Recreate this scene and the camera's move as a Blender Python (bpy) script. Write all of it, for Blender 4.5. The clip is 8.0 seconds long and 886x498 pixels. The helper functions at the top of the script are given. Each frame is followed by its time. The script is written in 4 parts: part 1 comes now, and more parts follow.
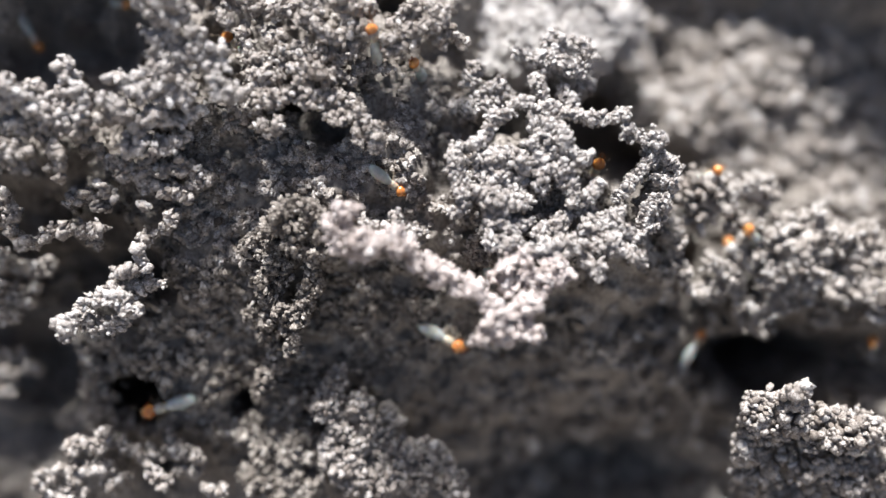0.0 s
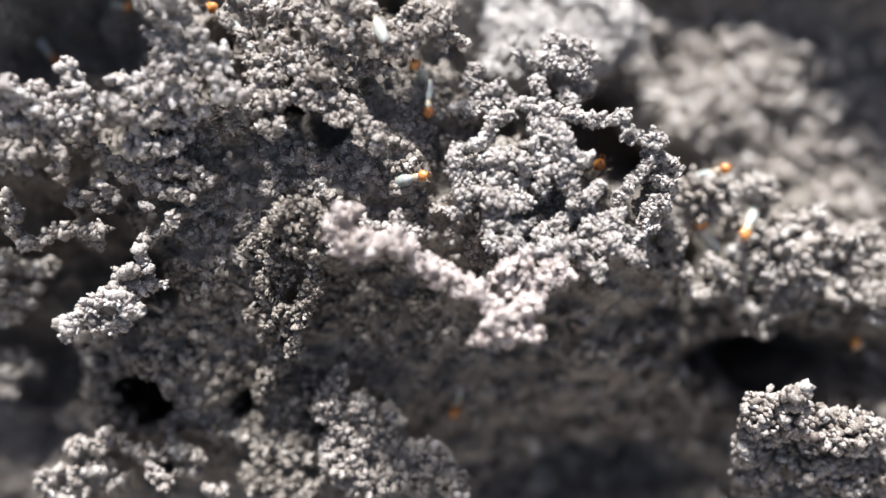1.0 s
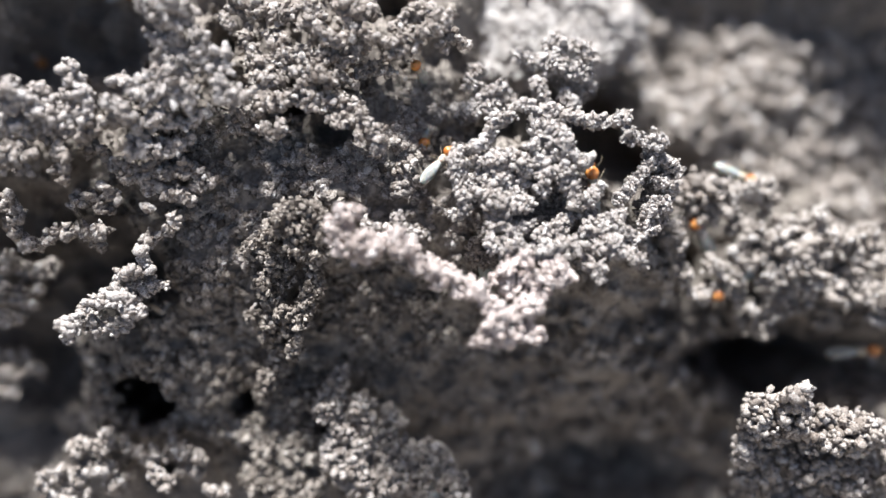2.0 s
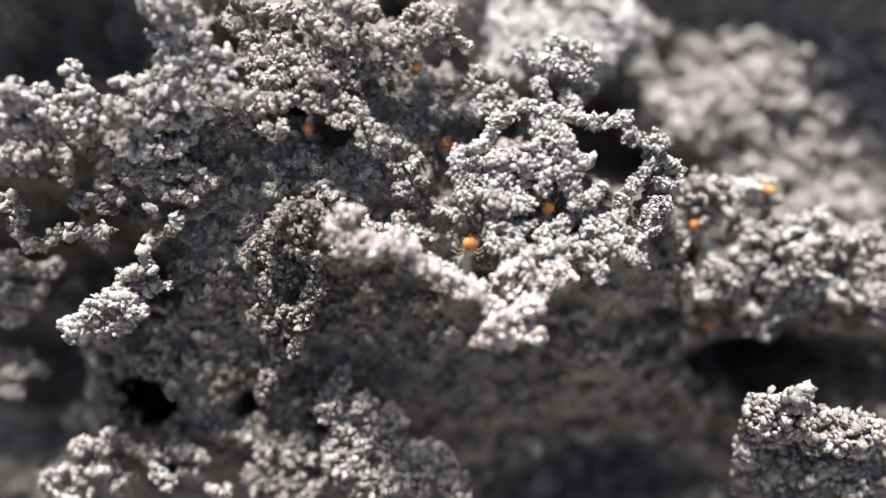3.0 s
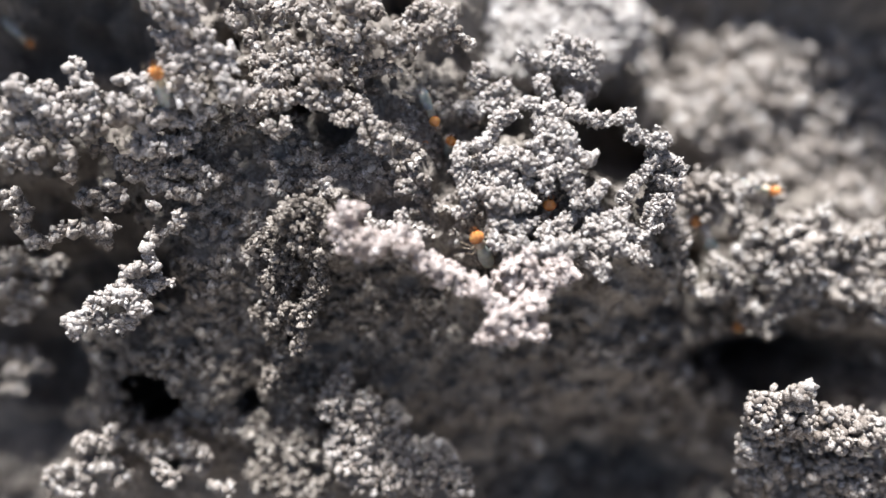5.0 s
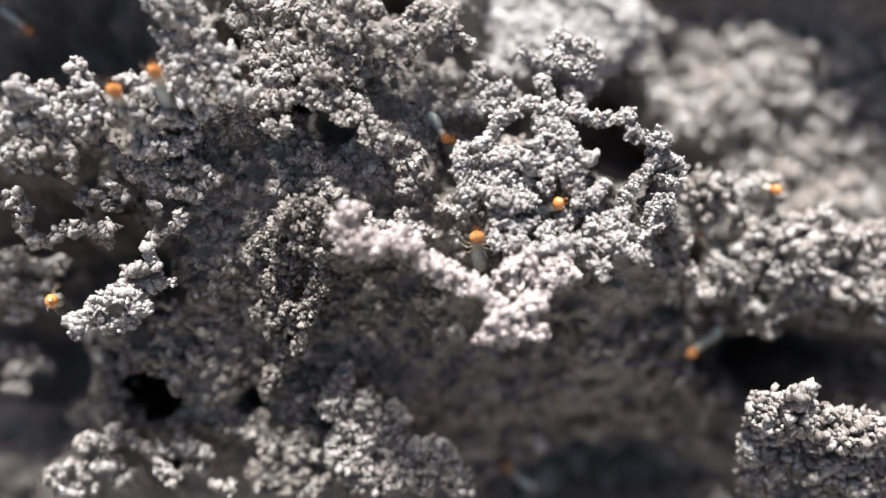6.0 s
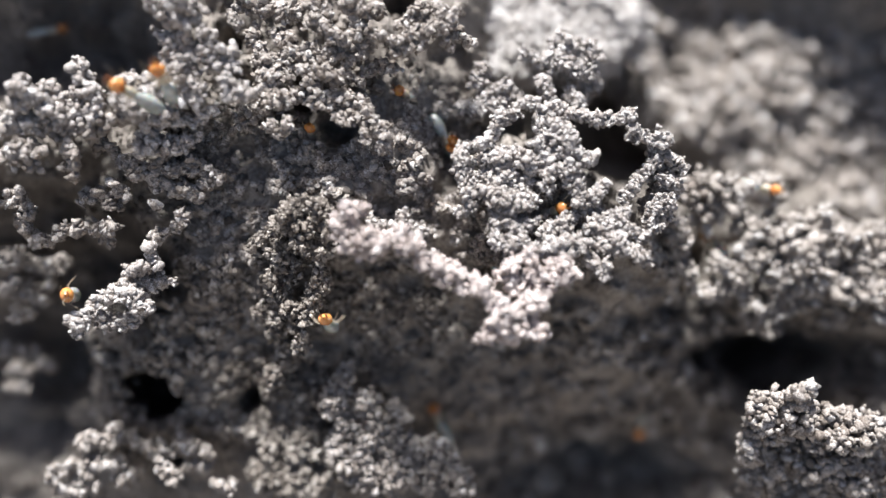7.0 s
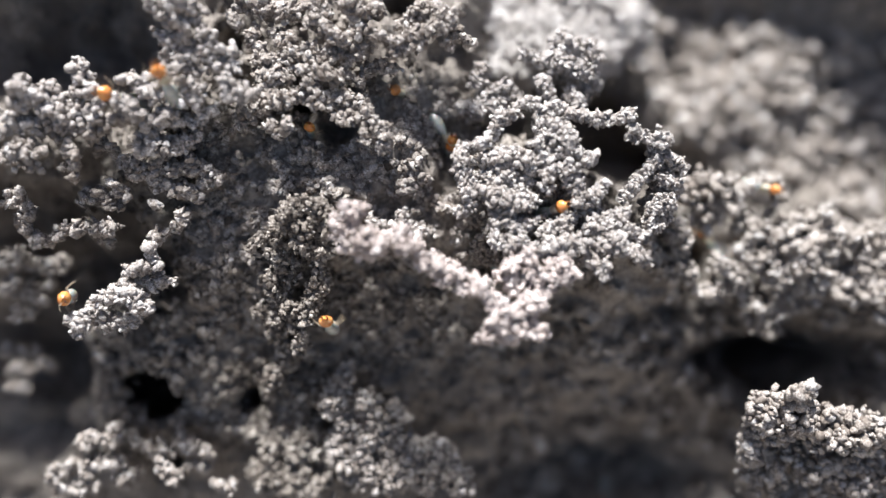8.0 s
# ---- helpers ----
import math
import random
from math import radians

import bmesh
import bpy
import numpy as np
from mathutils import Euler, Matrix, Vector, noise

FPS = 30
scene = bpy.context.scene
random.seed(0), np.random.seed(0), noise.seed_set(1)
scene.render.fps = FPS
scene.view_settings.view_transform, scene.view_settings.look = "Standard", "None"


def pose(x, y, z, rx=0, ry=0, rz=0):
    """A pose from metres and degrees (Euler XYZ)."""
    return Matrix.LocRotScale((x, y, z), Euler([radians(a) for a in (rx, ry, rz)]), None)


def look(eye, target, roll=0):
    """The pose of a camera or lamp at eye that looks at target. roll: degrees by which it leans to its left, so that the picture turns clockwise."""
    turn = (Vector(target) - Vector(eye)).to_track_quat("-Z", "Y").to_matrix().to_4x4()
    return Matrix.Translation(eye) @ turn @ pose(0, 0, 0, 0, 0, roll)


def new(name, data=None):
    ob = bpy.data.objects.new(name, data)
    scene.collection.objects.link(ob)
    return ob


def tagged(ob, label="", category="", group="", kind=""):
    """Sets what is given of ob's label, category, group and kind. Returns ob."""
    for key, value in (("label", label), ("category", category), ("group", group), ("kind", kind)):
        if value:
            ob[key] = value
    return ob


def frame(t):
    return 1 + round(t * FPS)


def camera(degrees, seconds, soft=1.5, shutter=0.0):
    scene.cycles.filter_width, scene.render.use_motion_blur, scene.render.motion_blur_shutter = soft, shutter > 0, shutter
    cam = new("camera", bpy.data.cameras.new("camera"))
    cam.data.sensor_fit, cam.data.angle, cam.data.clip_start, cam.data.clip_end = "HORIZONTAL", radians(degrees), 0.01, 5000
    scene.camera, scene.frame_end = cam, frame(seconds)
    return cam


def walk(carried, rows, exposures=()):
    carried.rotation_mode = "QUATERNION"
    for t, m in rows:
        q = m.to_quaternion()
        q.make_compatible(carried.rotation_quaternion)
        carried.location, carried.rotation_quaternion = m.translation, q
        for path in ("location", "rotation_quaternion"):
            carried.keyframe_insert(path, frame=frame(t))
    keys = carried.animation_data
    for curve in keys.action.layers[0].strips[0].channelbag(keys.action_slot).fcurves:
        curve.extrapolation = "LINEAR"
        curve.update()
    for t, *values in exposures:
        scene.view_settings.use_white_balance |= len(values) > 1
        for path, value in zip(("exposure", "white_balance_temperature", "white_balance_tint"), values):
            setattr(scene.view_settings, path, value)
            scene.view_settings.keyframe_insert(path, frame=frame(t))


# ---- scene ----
MM = 0.001
# the camera looks 40 degrees down onto the broken side of a termite mound, from about nine centimetres
SLOPE = pose(0, 0, 0.12, 50, 0, 0)
REACH = 86.0


def at(u, v, h):
    """A place on the broken face: u along it, v up it, h out of it, in millimetres."""
    return SLOPE @ Vector((u * MM, v * MM, h * MM))


def eye(x, y, z, rx, ry, rz):
    """A pose of the camera by its small drift, in millimetres and degrees, from its place before the face."""
    spin = Vector((radians(rx), radians(ry), radians(rz)))
    turn = Matrix.Rotation(spin.length, 4, spin.normalized()) if spin.length > 1e-9 else Matrix.Identity(4)
    return SLOPE @ Matrix.Translation((x * MM, y * MM, (z + REACH) * MM)) @ turn


cam = camera(60, 8.0, soft=1.4)
cam.data.dof.use_dof = True
cam.data.dof.focus_distance = 0.0835
cam.data.dof.aperture_fstop = 5.6
walk(cam, [
    (0, eye(-0.46, 0.42, -0.62, -0.393, -0.557, -0.098)),
    (0.5, eye(-0.53, 0.12, -0.54, -0.190, -0.602, -0.057)),
    (1, eye(-0.36, 0.13, -0.36, -0.127, -0.429, -0.039)),
    (1.5, eye(-0.48, 0.29, -0.28, -0.178, -0.465, -0.046)),
    (3, eye(-0.13, 0.14, -0.02, -0.023, -0.117, -0.022)),
    (3.5, eye(0.00, 0.00, 0.00, 0.000, 0.000, 0.000)),
    (4, eye(-0.01, -0.07, -0.04, -0.013, -0.006, 0.018)),
    (4.5, eye(-0.17, -0.03, 0.10, -0.062, 0.013, 0.054)),
    (6, eye(0.16, 0.07, 0.11, -0.192, 0.306, 0.033)),
    (6.5, eye(0.23, 0.12, 0.20, -0.187, 0.362, 0.092)),
    (7, eye(0.09, 0.02, 0.26, -0.183, 0.319, 0.099)),
    (7.5, eye(0.18, 0.05, 0.25, -0.164, 0.374, 0.097)),
    (8, eye(0.33, 0.05, 0.25, -0.196, 0.468, 0.101)),
])

# ---- light ----
SUN = (SLOPE.to_3x3() @ Vector((-0.12, 0.88, 0.45))).normalized()
world = bpy.data.worlds.new("sky")
scene.world = world
world.use_nodes = True
sky = world.node_tree.nodes.new("ShaderNodeTexSky")
sky.sky_type, sky.sun_disc = "NISHITA", False
sky.air_density, sky.dust_density, sky.ozone_density = 0.8, 2.5, 0.8
sky.sun_elevation, sky.sun_rotation = math.asin(SUN.z), math.atan2(SUN.x, SUN.y)
world.node_tree.links.new(sky.outputs[0], world.node_tree.nodes["Background"].inputs[0])
world.node_tree.nodes["Background"].inputs[1].default_value = 0.048
sun = new("sun", bpy.data.lights.new("sun", "SUN"))
sun.data.energy, sun.data.angle, sun.data.color = 5.0, radians(9), (0.965, 0.98, 1.0)
sun.matrix_world = look(SUN * 2, (0, 0, 0))
scene.view_settings.exposure = 1.53


# ---- materials ----
def material(name, rough, spec=0.5):
    m = bpy.data.materials.new(name)
    m.use_nodes = True
    p = m.node_tree.nodes["Principled BSDF"]
    p.inputs["Roughness"].default_value = rough
    p.inputs["Specular IOR Level"].default_value = spec
    return m, m.node_tree.nodes, m.node_tree.links, p


def noise_node(n, l, scale, detail=4.0, coord="Object"):
    c = n.new("ShaderNodeTexCoord")
    t = n.new("ShaderNodeTexNoise")
    t.inputs["Scale"].default_value, t.inputs["Detail"].default_value = scale, detail
    l.new(c.outputs[coord], t.inputs["Vector"])
    return t.outputs["Fac"]


def ramp(n, l, fac, stops):
    r = n.new("ShaderNodeValToRGB")
    e = r.color_ramp.elements
    while len(e) < len(stops):
        e.new(0.5)
    for k, (pos, col) in zip(e, stops):
        k.position, k.color = pos, (*col, 1)
    l.new(fac, r.inputs[0])
    return r.outputs[0]


def blend(n, l, mode, fac, a, b):
    m = n.new("ShaderNodeMix")
    m.data_type, m.blend_type = "RGBA", mode
    for value, socket in ((fac, m.inputs[0]), (a, m.inputs[6]), (b, m.inputs[7])):
        if isinstance(value, (int, float)):
            socket.default_value = value
        elif isinstance(value, tuple):
            socket.default_value = (*value, 1)
        else:
            l.new(value, socket)
    return m.outputs[2]


def bump(n, l, p, height, strength, distance):
    b = n.new("ShaderNodeBump")
    b.inputs["Strength"].default_value, b.inputs["Distance"].default_value = strength, distance
    l.new(height, b.inputs["Height"])
    l.new(b.outputs[0], p.inputs["Normal"])


def grain_material(name, rough, stops):
    """Dried clay pellets: each one of its own shade, from umber to pale quartz grey."""
    m, n, l, p = material(name, rough, 0.3)
    geo, info = n.new("ShaderNodeNewGeometry"), n.new("ShaderNodeObjectInfo")
    add = n.new("ShaderNodeMath")
    add.operation = "ADD"
    l.new(geo.outputs["Random Per Island"], add.inputs[0])
    l.new(info.outputs["Random"], add.inputs[1])
    part_of = n.new("ShaderNodeMath")
    part_of.operation = "FRACT"
    l.new(add.outputs[0], part_of.inputs[0])
    own = ramp(n, l, part_of.outputs[0], stops)
    patch = ramp(n, l, noise_node(n, l, 160, 3), [(0.3, (0.84, 0.80, 0.77)), (0.7, (1.0, 0.98, 0.97))])
    speck = noise_node(n, l, 5200, 5)
    dirt = ramp(n, l, speck, [(0.36, (0.42, 0.38, 0.35)), (0.58, (1, 1, 1))])
    c = blend(n, l, "MULTIPLY", 1.0, own, patch)
    c = blend(n, l, "MULTIPLY", 1.0, c, dirt)
    l.new(c, p.inputs["Base Color"])
    bump(n, l, p, speck, 1.0, 0.0002)
    return m


def soil_material(name):
    """The packed clay beneath the pellets."""
    m, n, l, p = material(name, 0.85, 0.3)
    a = ramp(n, l, noise_node(n, l, 220, 5), [(0.25, (0.13, 0.112, 0.098)), (0.55, (0.25, 0.225, 0.2)), (0.8, (0.34, 0.315, 0.29))])
    fine = noise_node(n, l, 1900, 6)
    b = ramp(n, l, fine, [(0.3, (0.45, 0.42, 0.4)), (0.65, (1.1, 1.08, 1.05))])
    l.new(blend(n, l, "MULTIPLY", 1.0, a, b), p.inputs["Base Color"])
    bump(n, l, p, fine, 1.0, 0.0004)
    return m


CLAY = grain_material("clay_pellets", 0.75, [(0.0, (0.22, 0.19, 0.166)), (0.2, (0.32, 0.292, 0.265)), (0.6, (0.42, 0.39, 0.362)),
                                             (0.9, (0.51, 0.485, 0.46)), (1.0, (0.67, 0.66, 0.645))])
PALE = grain_material("pale_clay_pellets", 0.72, [(0.0, (0.30, 0.27, 0.25)), (0.2, (0.41, 0.385, 0.365)), (0.6, (0.51, 0.488, 0.468)),
                                                    (0.9, (0.59, 0.572, 0.557)), (1.0, (0.72, 0.712, 0.705))])
PINK = grain_material("pinkish_clay_pellets", 0.68, [(0.0, (0.31, 0.265, 0.25)), (0.2, (0.54, 0.475, 0.45)), (0.6, (0.67, 0.605, 0.58)),
                                                   (0.9, (0.73, 0.67, 0.65)), (1.0, (0.7, 0.68, 0.67))])
# far clay with the glare of sun and haze put into its colour
GLARE = grain_material("glare_whitened_clay_pellets", 0.8, [(0.0, (0.52, 0.50, 0.48)), (0.4, (0.64, 0.625, 0.61)), (1.0, (0.8, 0.79, 0.78))])
# dark silt; on the bank below the ridge flank it also paints shade
SILT_SHADE = grain_material("silt_and_shade_grains", 0.7, [(0.0, (0.07, 0.06, 0.052)), (0.3, (0.2, 0.178, 0.155)), (0.7, (0.36, 0.33, 0.295)),
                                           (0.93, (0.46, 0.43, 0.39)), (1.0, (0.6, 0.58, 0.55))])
SOIL = soil_material("packed_clay")


def body_material(name, colour, dark, rough, weight, spec=0.5, scale=900):
    m, n, l, p = material(name, rough, spec)
    c = ramp(n, l, noise_node(n, l, scale, 3), [(0.35, dark), (0.65, colour)])
    l.new(c, p.inputs["Base Color"])
    p.inputs["Subsurface Weight"].default_value = weight
    p.inputs["Subsurface Radius"].default_value = (0.0006, 0.0003, 0.00015)
    p.inputs["Subsurface Scale"].default_value = 1.0
    return m


HEAD = body_material("amber_head", (0.62, 0.28, 0.085), (0.38, 0.13, 0.035), 0.22, 0.4)
THORAX = body_material("straw_thorax", (0.46, 0.42, 0.34), (0.33, 0.27, 0.19), 0.35, 0.4)
BELLY = body_material("milky_abdomen", (0.47, 0.49, 0.46), (0.27, 0.28, 0.26), 0.25, 0.5, scale=700)
LIMB = body_material("pale_limb", (0.30, 0.24, 0.17), (0.2, 0.15, 0.1), 0.4, 0.0)
JAW = body_material("brown_jaw", (0.2, 0.07, 0.02), (0.12, 0.04, 0.01), 0.3, 0.0)


# ---- shapes ----
def lattice(seed):
    return np.random.RandomState(seed).rand(64, 64, 64)


LATTICE = lattice(5)


def fuzz(p, size):
    """Smooth noise, 0 to 1, of points in millimetres, with lumps of that size."""
    q = np.asarray(p, float) / size + 500.0
    i = np.floor(q).astype(int)
    f = q - i
    f = f * f * (3 - 2 * f)
    out = np.zeros(len(q))
    for dx in (0, 1):
        for dy in (0, 1):
            for dz in (0, 1):
                w = (f[:, 0] if dx else 1 - f[:, 0]) * (f[:, 1] if dy else 1 - f[:, 1]) * (f[:, 2] if dz else 1 - f[:, 2])
                out += w * LATTICE[(i[:, 0] + dx) % 64, (i[:, 1] + dy) % 64, (i[:, 2] + dz) % 64]
    return out


def ball(level):
    bm = bmesh.new()
    bmesh.ops.create_icosphere(bm, subdivisions=level, radius=1.0)
    v = np.array([x.co[:] for x in bm.verts])
    f = np.array([[x.index for x in face.verts] for face in bm.faces])
    bm.free()
    return v, f


BALLS = {k: ball(k) for k in (1, 2)}
RNG = np.random.RandomState(11)


def mesh_of(name, verts, faces, smooth=True):
    me = bpy.data.meshes.new(name)
    me.vertices.add(len(verts))
    me.vertices.foreach_set("co", np.asarray(verts, np.float32).ravel())
    n, k = faces.shape
    me.loops.add(n * k)
    me.loops.foreach_set("vertex_index", faces.astype(np.int32).ravel())
    me.polygons.add(n)
    me.polygons.foreach_set("loop_start", np.arange(0, n * k, k, dtype=np.int32))
    me.polygons.foreach_set("use_smooth", np.full(n, smooth))
    me.update(calc_edges=True)
    me.validate()
    return me


def spins(n):
    q = RNG.normal(size=(n, 4))
    q /= np.linalg.norm(q, axis=1)[:, None]
    w, x, y, z = q.T
    return np.stack([1 - 2 * (y * y + z * z), 2 * (x * y - z * w), 2 * (x * z + y * w),
                     2 * (x * y + z * w), 1 - 2 * (x * x + z * z), 2 * (y * z - x * w),
                     2 * (x * z - y * w), 2 * (y * z + x * w), 1 - 2 * (x * x + y * y)], 1).reshape(n, 3, 3)


def pellets_mesh(name, p, r, base, level, smooth=False):
    """Many uneven pellets in one mesh; places and radii in millimetres, about the place base."""
    v, f = BALLS[level]
    n = len(p)
    # lobes and dents make crumbs of the balls
    lobe = RNG.normal(size=(n, 4, 3))
    lobe /= np.linalg.norm(lobe, axis=2)[:, :, None]
    swell = (np.einsum("vi,nki->nvk", v, lobe) ** 3 * RNG.uniform(-0.42, 0.5, (n, 1, 4)) * (0.85 if level == 1 else 1.0)).sum(2)
    shape = v[None] * (1 + swell[:, :, None] + (0.14 if level == 1 else 0.13) * RNG.normal(size=(n, len(v), 1)))
    shape = shape * RNG.uniform(0.5, 1.45, (n, 1, 3))
    shape = np.einsum("nij,nvj->nvi", spins(n), shape)
    out = (shape * r[:, None, None] + (p - base)[:, None]) * MM
    faces = (f[None] + np.arange(n)[:, None, None] * len(v)).reshape(-1, 3)
    return mesh_of(name, out.reshape(-1, 3), faces, smooth)


def part(name, mesh, mat, parent, label=""):
    ob = new(name, mesh)
    if not mesh.materials:
        mesh.materials.append(mat)
    ob.parent = parent
    return tagged(ob, label)


def uneven(k):
    v, f = BALLS[2]
    rr = np.random.RandomState(k)
    lobe = rr.normal(size=(4, 3))
    lobe /= np.linalg.norm(lobe, axis=1)[:, None]
    swell = (v.dot(lobe.T) ** 3).dot(rr.uniform(-0.42, 0.5, 4))
    d = v * (0.75 + swell + 0.5 * fuzz(v * 2.4 + 7 * k, 1.0))[:, None] * rr.uniform(0.65, 1.25, (1, 3))
    return mesh_of("pellet", d * MM, f)


PELLETS = [uneven(k) for k in range(10)]
for k in PELLETS:
    k.materials.append(CLAY)


# ---- the broken face of the mound ----
# hollows and swells: u, v, h, spread along u, spread along v, turn
SWELLS = [
    (-3.8, -11.9, 1.5, 10.6, 6.4),
    (6.8, -21.8, -3.5, 13.4, 12),
    (49.9, -15.5, -45, 9.9, 4.7),
    (32.9, -22.6, -6, 14.1, 11.3),
    (-1.3, 7.5, 1, 5.7, 4.9),
    (-34.2, -16.9, 4, 14.8, 10.6),
    (-47.6, 26.9, -18, 13.4, 7.8),
    # unseen hill above the view, added to shade the top left
    (-51.2, 54.5, 21, 23.3, 13.4),
    (38.6, 22, -6, 18.4, 14.1),
    (-13, 9.3, 4.5, 16.3, 7.1),
    (34.4, -7.4, -9, 10.6, 4.2),
    (-32.1, 13.5, 3, 5.7, 10.6),
    (15.3, 7.8, 3, 11.3, 9.2)] + [
    (-13, 24.1, 2, 14.1, 7.8),
    (50.6, -31, 5, 6.4, 4.2),
    (23.8, -33.9, -16, 17, 8.5),
    (-20.1, -28.9, 6, 7.1, 10.6),
    (-54, -14.8, -10, 6.4, 7.1),
    (-49, 0, -15, 7, 8),
    (-44.8, -30.3, 1.5, 13.4, 4.2),
    (47.1, 2.9, -2, 14.1, 11.3),
    # another added out of view, a sun blocker for the far right corner
    (66, 60, 30, 14, 12),
    (-9, 3.5, 1.5, 11, 4),
    (-40, -3.5, -12, 7, 5),
    (1, 10.5, -5, 3, 5),
    (-60, -17, -14, 12, 13),
    (-24, -3, 2.5, 8, 7)]
HOLES = [
    (35.4, -2.7, 14, 3.5),
    (-36.8, -18.8, 28, 3.5),
    (-24.1, -19.2, 22, 1.54),
    (-26, 24.2, 16, 1.4),
    (-25.5, 19.3, 12, 0.98),
    (-37.7, -29.9, 9, 2.1),
    (21.4, 12.8, 10, 2.66),
    (-16.7, 17.2, 9, 1.68),
    (-12.2, 13.7, 3.5, 2.1),
    (-5.9, 29.8, 10, 1.75),
    (0.4, 22.5, 2.5, 2.45)]


def ragged(u, v):
    """How far the rim of a hole strays from a circle."""
    return (fuzz(np.stack([u, v, np.zeros_like(u)], 1), 1.3) - 0.5) * 1.2


def face_height(u, v):
    # below the ledge the face falls away into the mound
    drop = np.maximum(-v - 1.0, 0)
    h = -3.5 - 0.50 * drop + 0.25 * np.maximum(drop - 36, 0)
    # behind the turret it breaks off to a lower level
    far = np.clip((u - 22 + 2 * np.clip(v - 5, 0, 11)) / 13, 0, 1) * np.clip((v + 7) / 8, 0, 1)
    lower = far * np.clip((v - 6) / 11, 0, 1)
    h = h - 22 * far * far * (3 - 2 * far) - 20 * lower * lower * (3 - 2 * lower) - 0.12 * np.maximum(v - 14, 0) + 0.55 * lower * np.clip(v - 14, 0, 45)
    p = np.stack([u, v, np.zeros_like(u)], 1)
    ub, vb = u + (fuzz(p + 3, 4.0) - 0.5) * 7 + (fuzz(p + 5, 1.6) - 0.5) * 2, v + (fuzz(p + 23, 4.0) - 0.5) * 7 + (fuzz(p + 25, 1.6) - 0.5) * 2
    for cu, cv, amp, su, sv in SWELLS:
        h = h + amp * np.exp(-((ub - cu) / su) ** 2 - ((vb - cv) / sv) ** 2)
    edge = ragged(u, v)
    for cu, cv, depth, rad in HOLES:
        d = np.hypot(u - cu, v - cv) + edge
        h = h - depth / (1 + np.exp(np.clip((d - rad) / (0.12 if depth > 20 else 0.22), -30, 30)))
    rough = np.clip((u - 12) / 20, 0, 1) * np.clip((v + 14) / 16, 0.6, 1)
    h = h + (fuzz(p, 7.0) - 0.5) * (2.0 + 3.5 * rough) + (fuzz(p + 31, 2.6) - 0.5) * (1.3 + 1.7 * rough) + (fuzz(p + 77, 1.0) - 0.5) * 1.5 - np.maximum(fuzz(p + 9, 1.4) - 0.6, 0) * 4.0
    out = np.maximum(np.hypot(u / 1.2, v) - 80, 0)
    return h - out * out * 0.0016


def face():
    nu, nv = 430, 340
    a, b = np.meshgrid(np.linspace(-1, 1, nu), np.linspace(-1, 1, nv))
    # finer towards the middle
    u, v = 400 * a * (0.2 + 0.8 * a * a), 400 * b * (0.15 + 0.85 * b * b)
    h = face_height(u.ravel(), v.ravel())
    u, v = u.ravel(), v.ravel()
    # the deep exit hole is a burrow that widens and slants away under the face
    edge = ragged(u, v)
    for cu, cv, depth, rad in HOLES:
        if depth > 25:
            inner = depth / (1 + np.exp(np.clip((np.hypot(u - cu, v - cv) + edge - rad) / 0.12, -30, 30)))
            u, v = u - 0.385 * inner + (u - cu) * 0.05 * inner, v - 0.19 * inner + (v - cv) * 0.05 * inner
    verts = np.stack([u, v, h], 1) * MM
    i = (np.arange(nv - 1)[:, None] * nu + np.arange(nu - 1)[None]).ravel()
    faces = np.stack([i, i + 1, i + nu + 1, i + nu], 1)
    # the sides of the mound, down into the soil
    rim = np.concatenate([np.arange(nu), np.arange(1, nv) * nu + nu - 1, (nv - 1) * nu + np.arange(nu - 2, -1, -1), np.arange(nv - 2, 0, -1) * nu])
    turn, shift = np.array(SLOPE.to_3x3()), np.array(SLOPE.translation)
    foot = verts[rim].dot(turn.T) + shift
    foot[:, 2] = np.minimum(foot[:, 2], -0.04) - 0.03
    j = len(verts) + np.arange(len(rim))
    faces = np.concatenate([faces, np.stack([np.roll(rim, -1), rim, j, np.roll(j, -1)], 1)])
    verts = np.concatenate([verts, (foot - shift).dot(turn)])
    ob = new("mound", mesh_of("mound", verts, faces))
    ob.data.materials.append(SOIL)
    ob.matrix_world = SLOPE
    return tagged(ob, "broken inner face of a grey-brown clay termite mound", "termite mound", kind="structure")


def plain():
    """The bare soil round the mound, out to the horizon."""
    n = 61
    a, b = np.meshgrid(np.linspace(-1, 1, n), np.linspace(-1, 1, n))
    x, y = 60 * a ** 3, 60 * b ** 3
    z = -0.03 + 0.02 * (fuzz(np.stack([x.ravel(), y.ravel(), 0 * x.ravel()], 1), 0.9) - 0.5)
    i = (np.arange(n - 1)[:, None] * n + np.arange(n - 1)[None]).ravel()
    ob = new("ground", mesh_of("ground", np.stack([x.ravel(), y.ravel(), z], 1), np.stack([i, i + 1, i + n + 1, i + n], 1)))
    ob.data.materials.append(SOIL)
    return tagged(ob, "bare grey-brown soil round the mound", "ground", kind="structure")


mound = face()
plain()


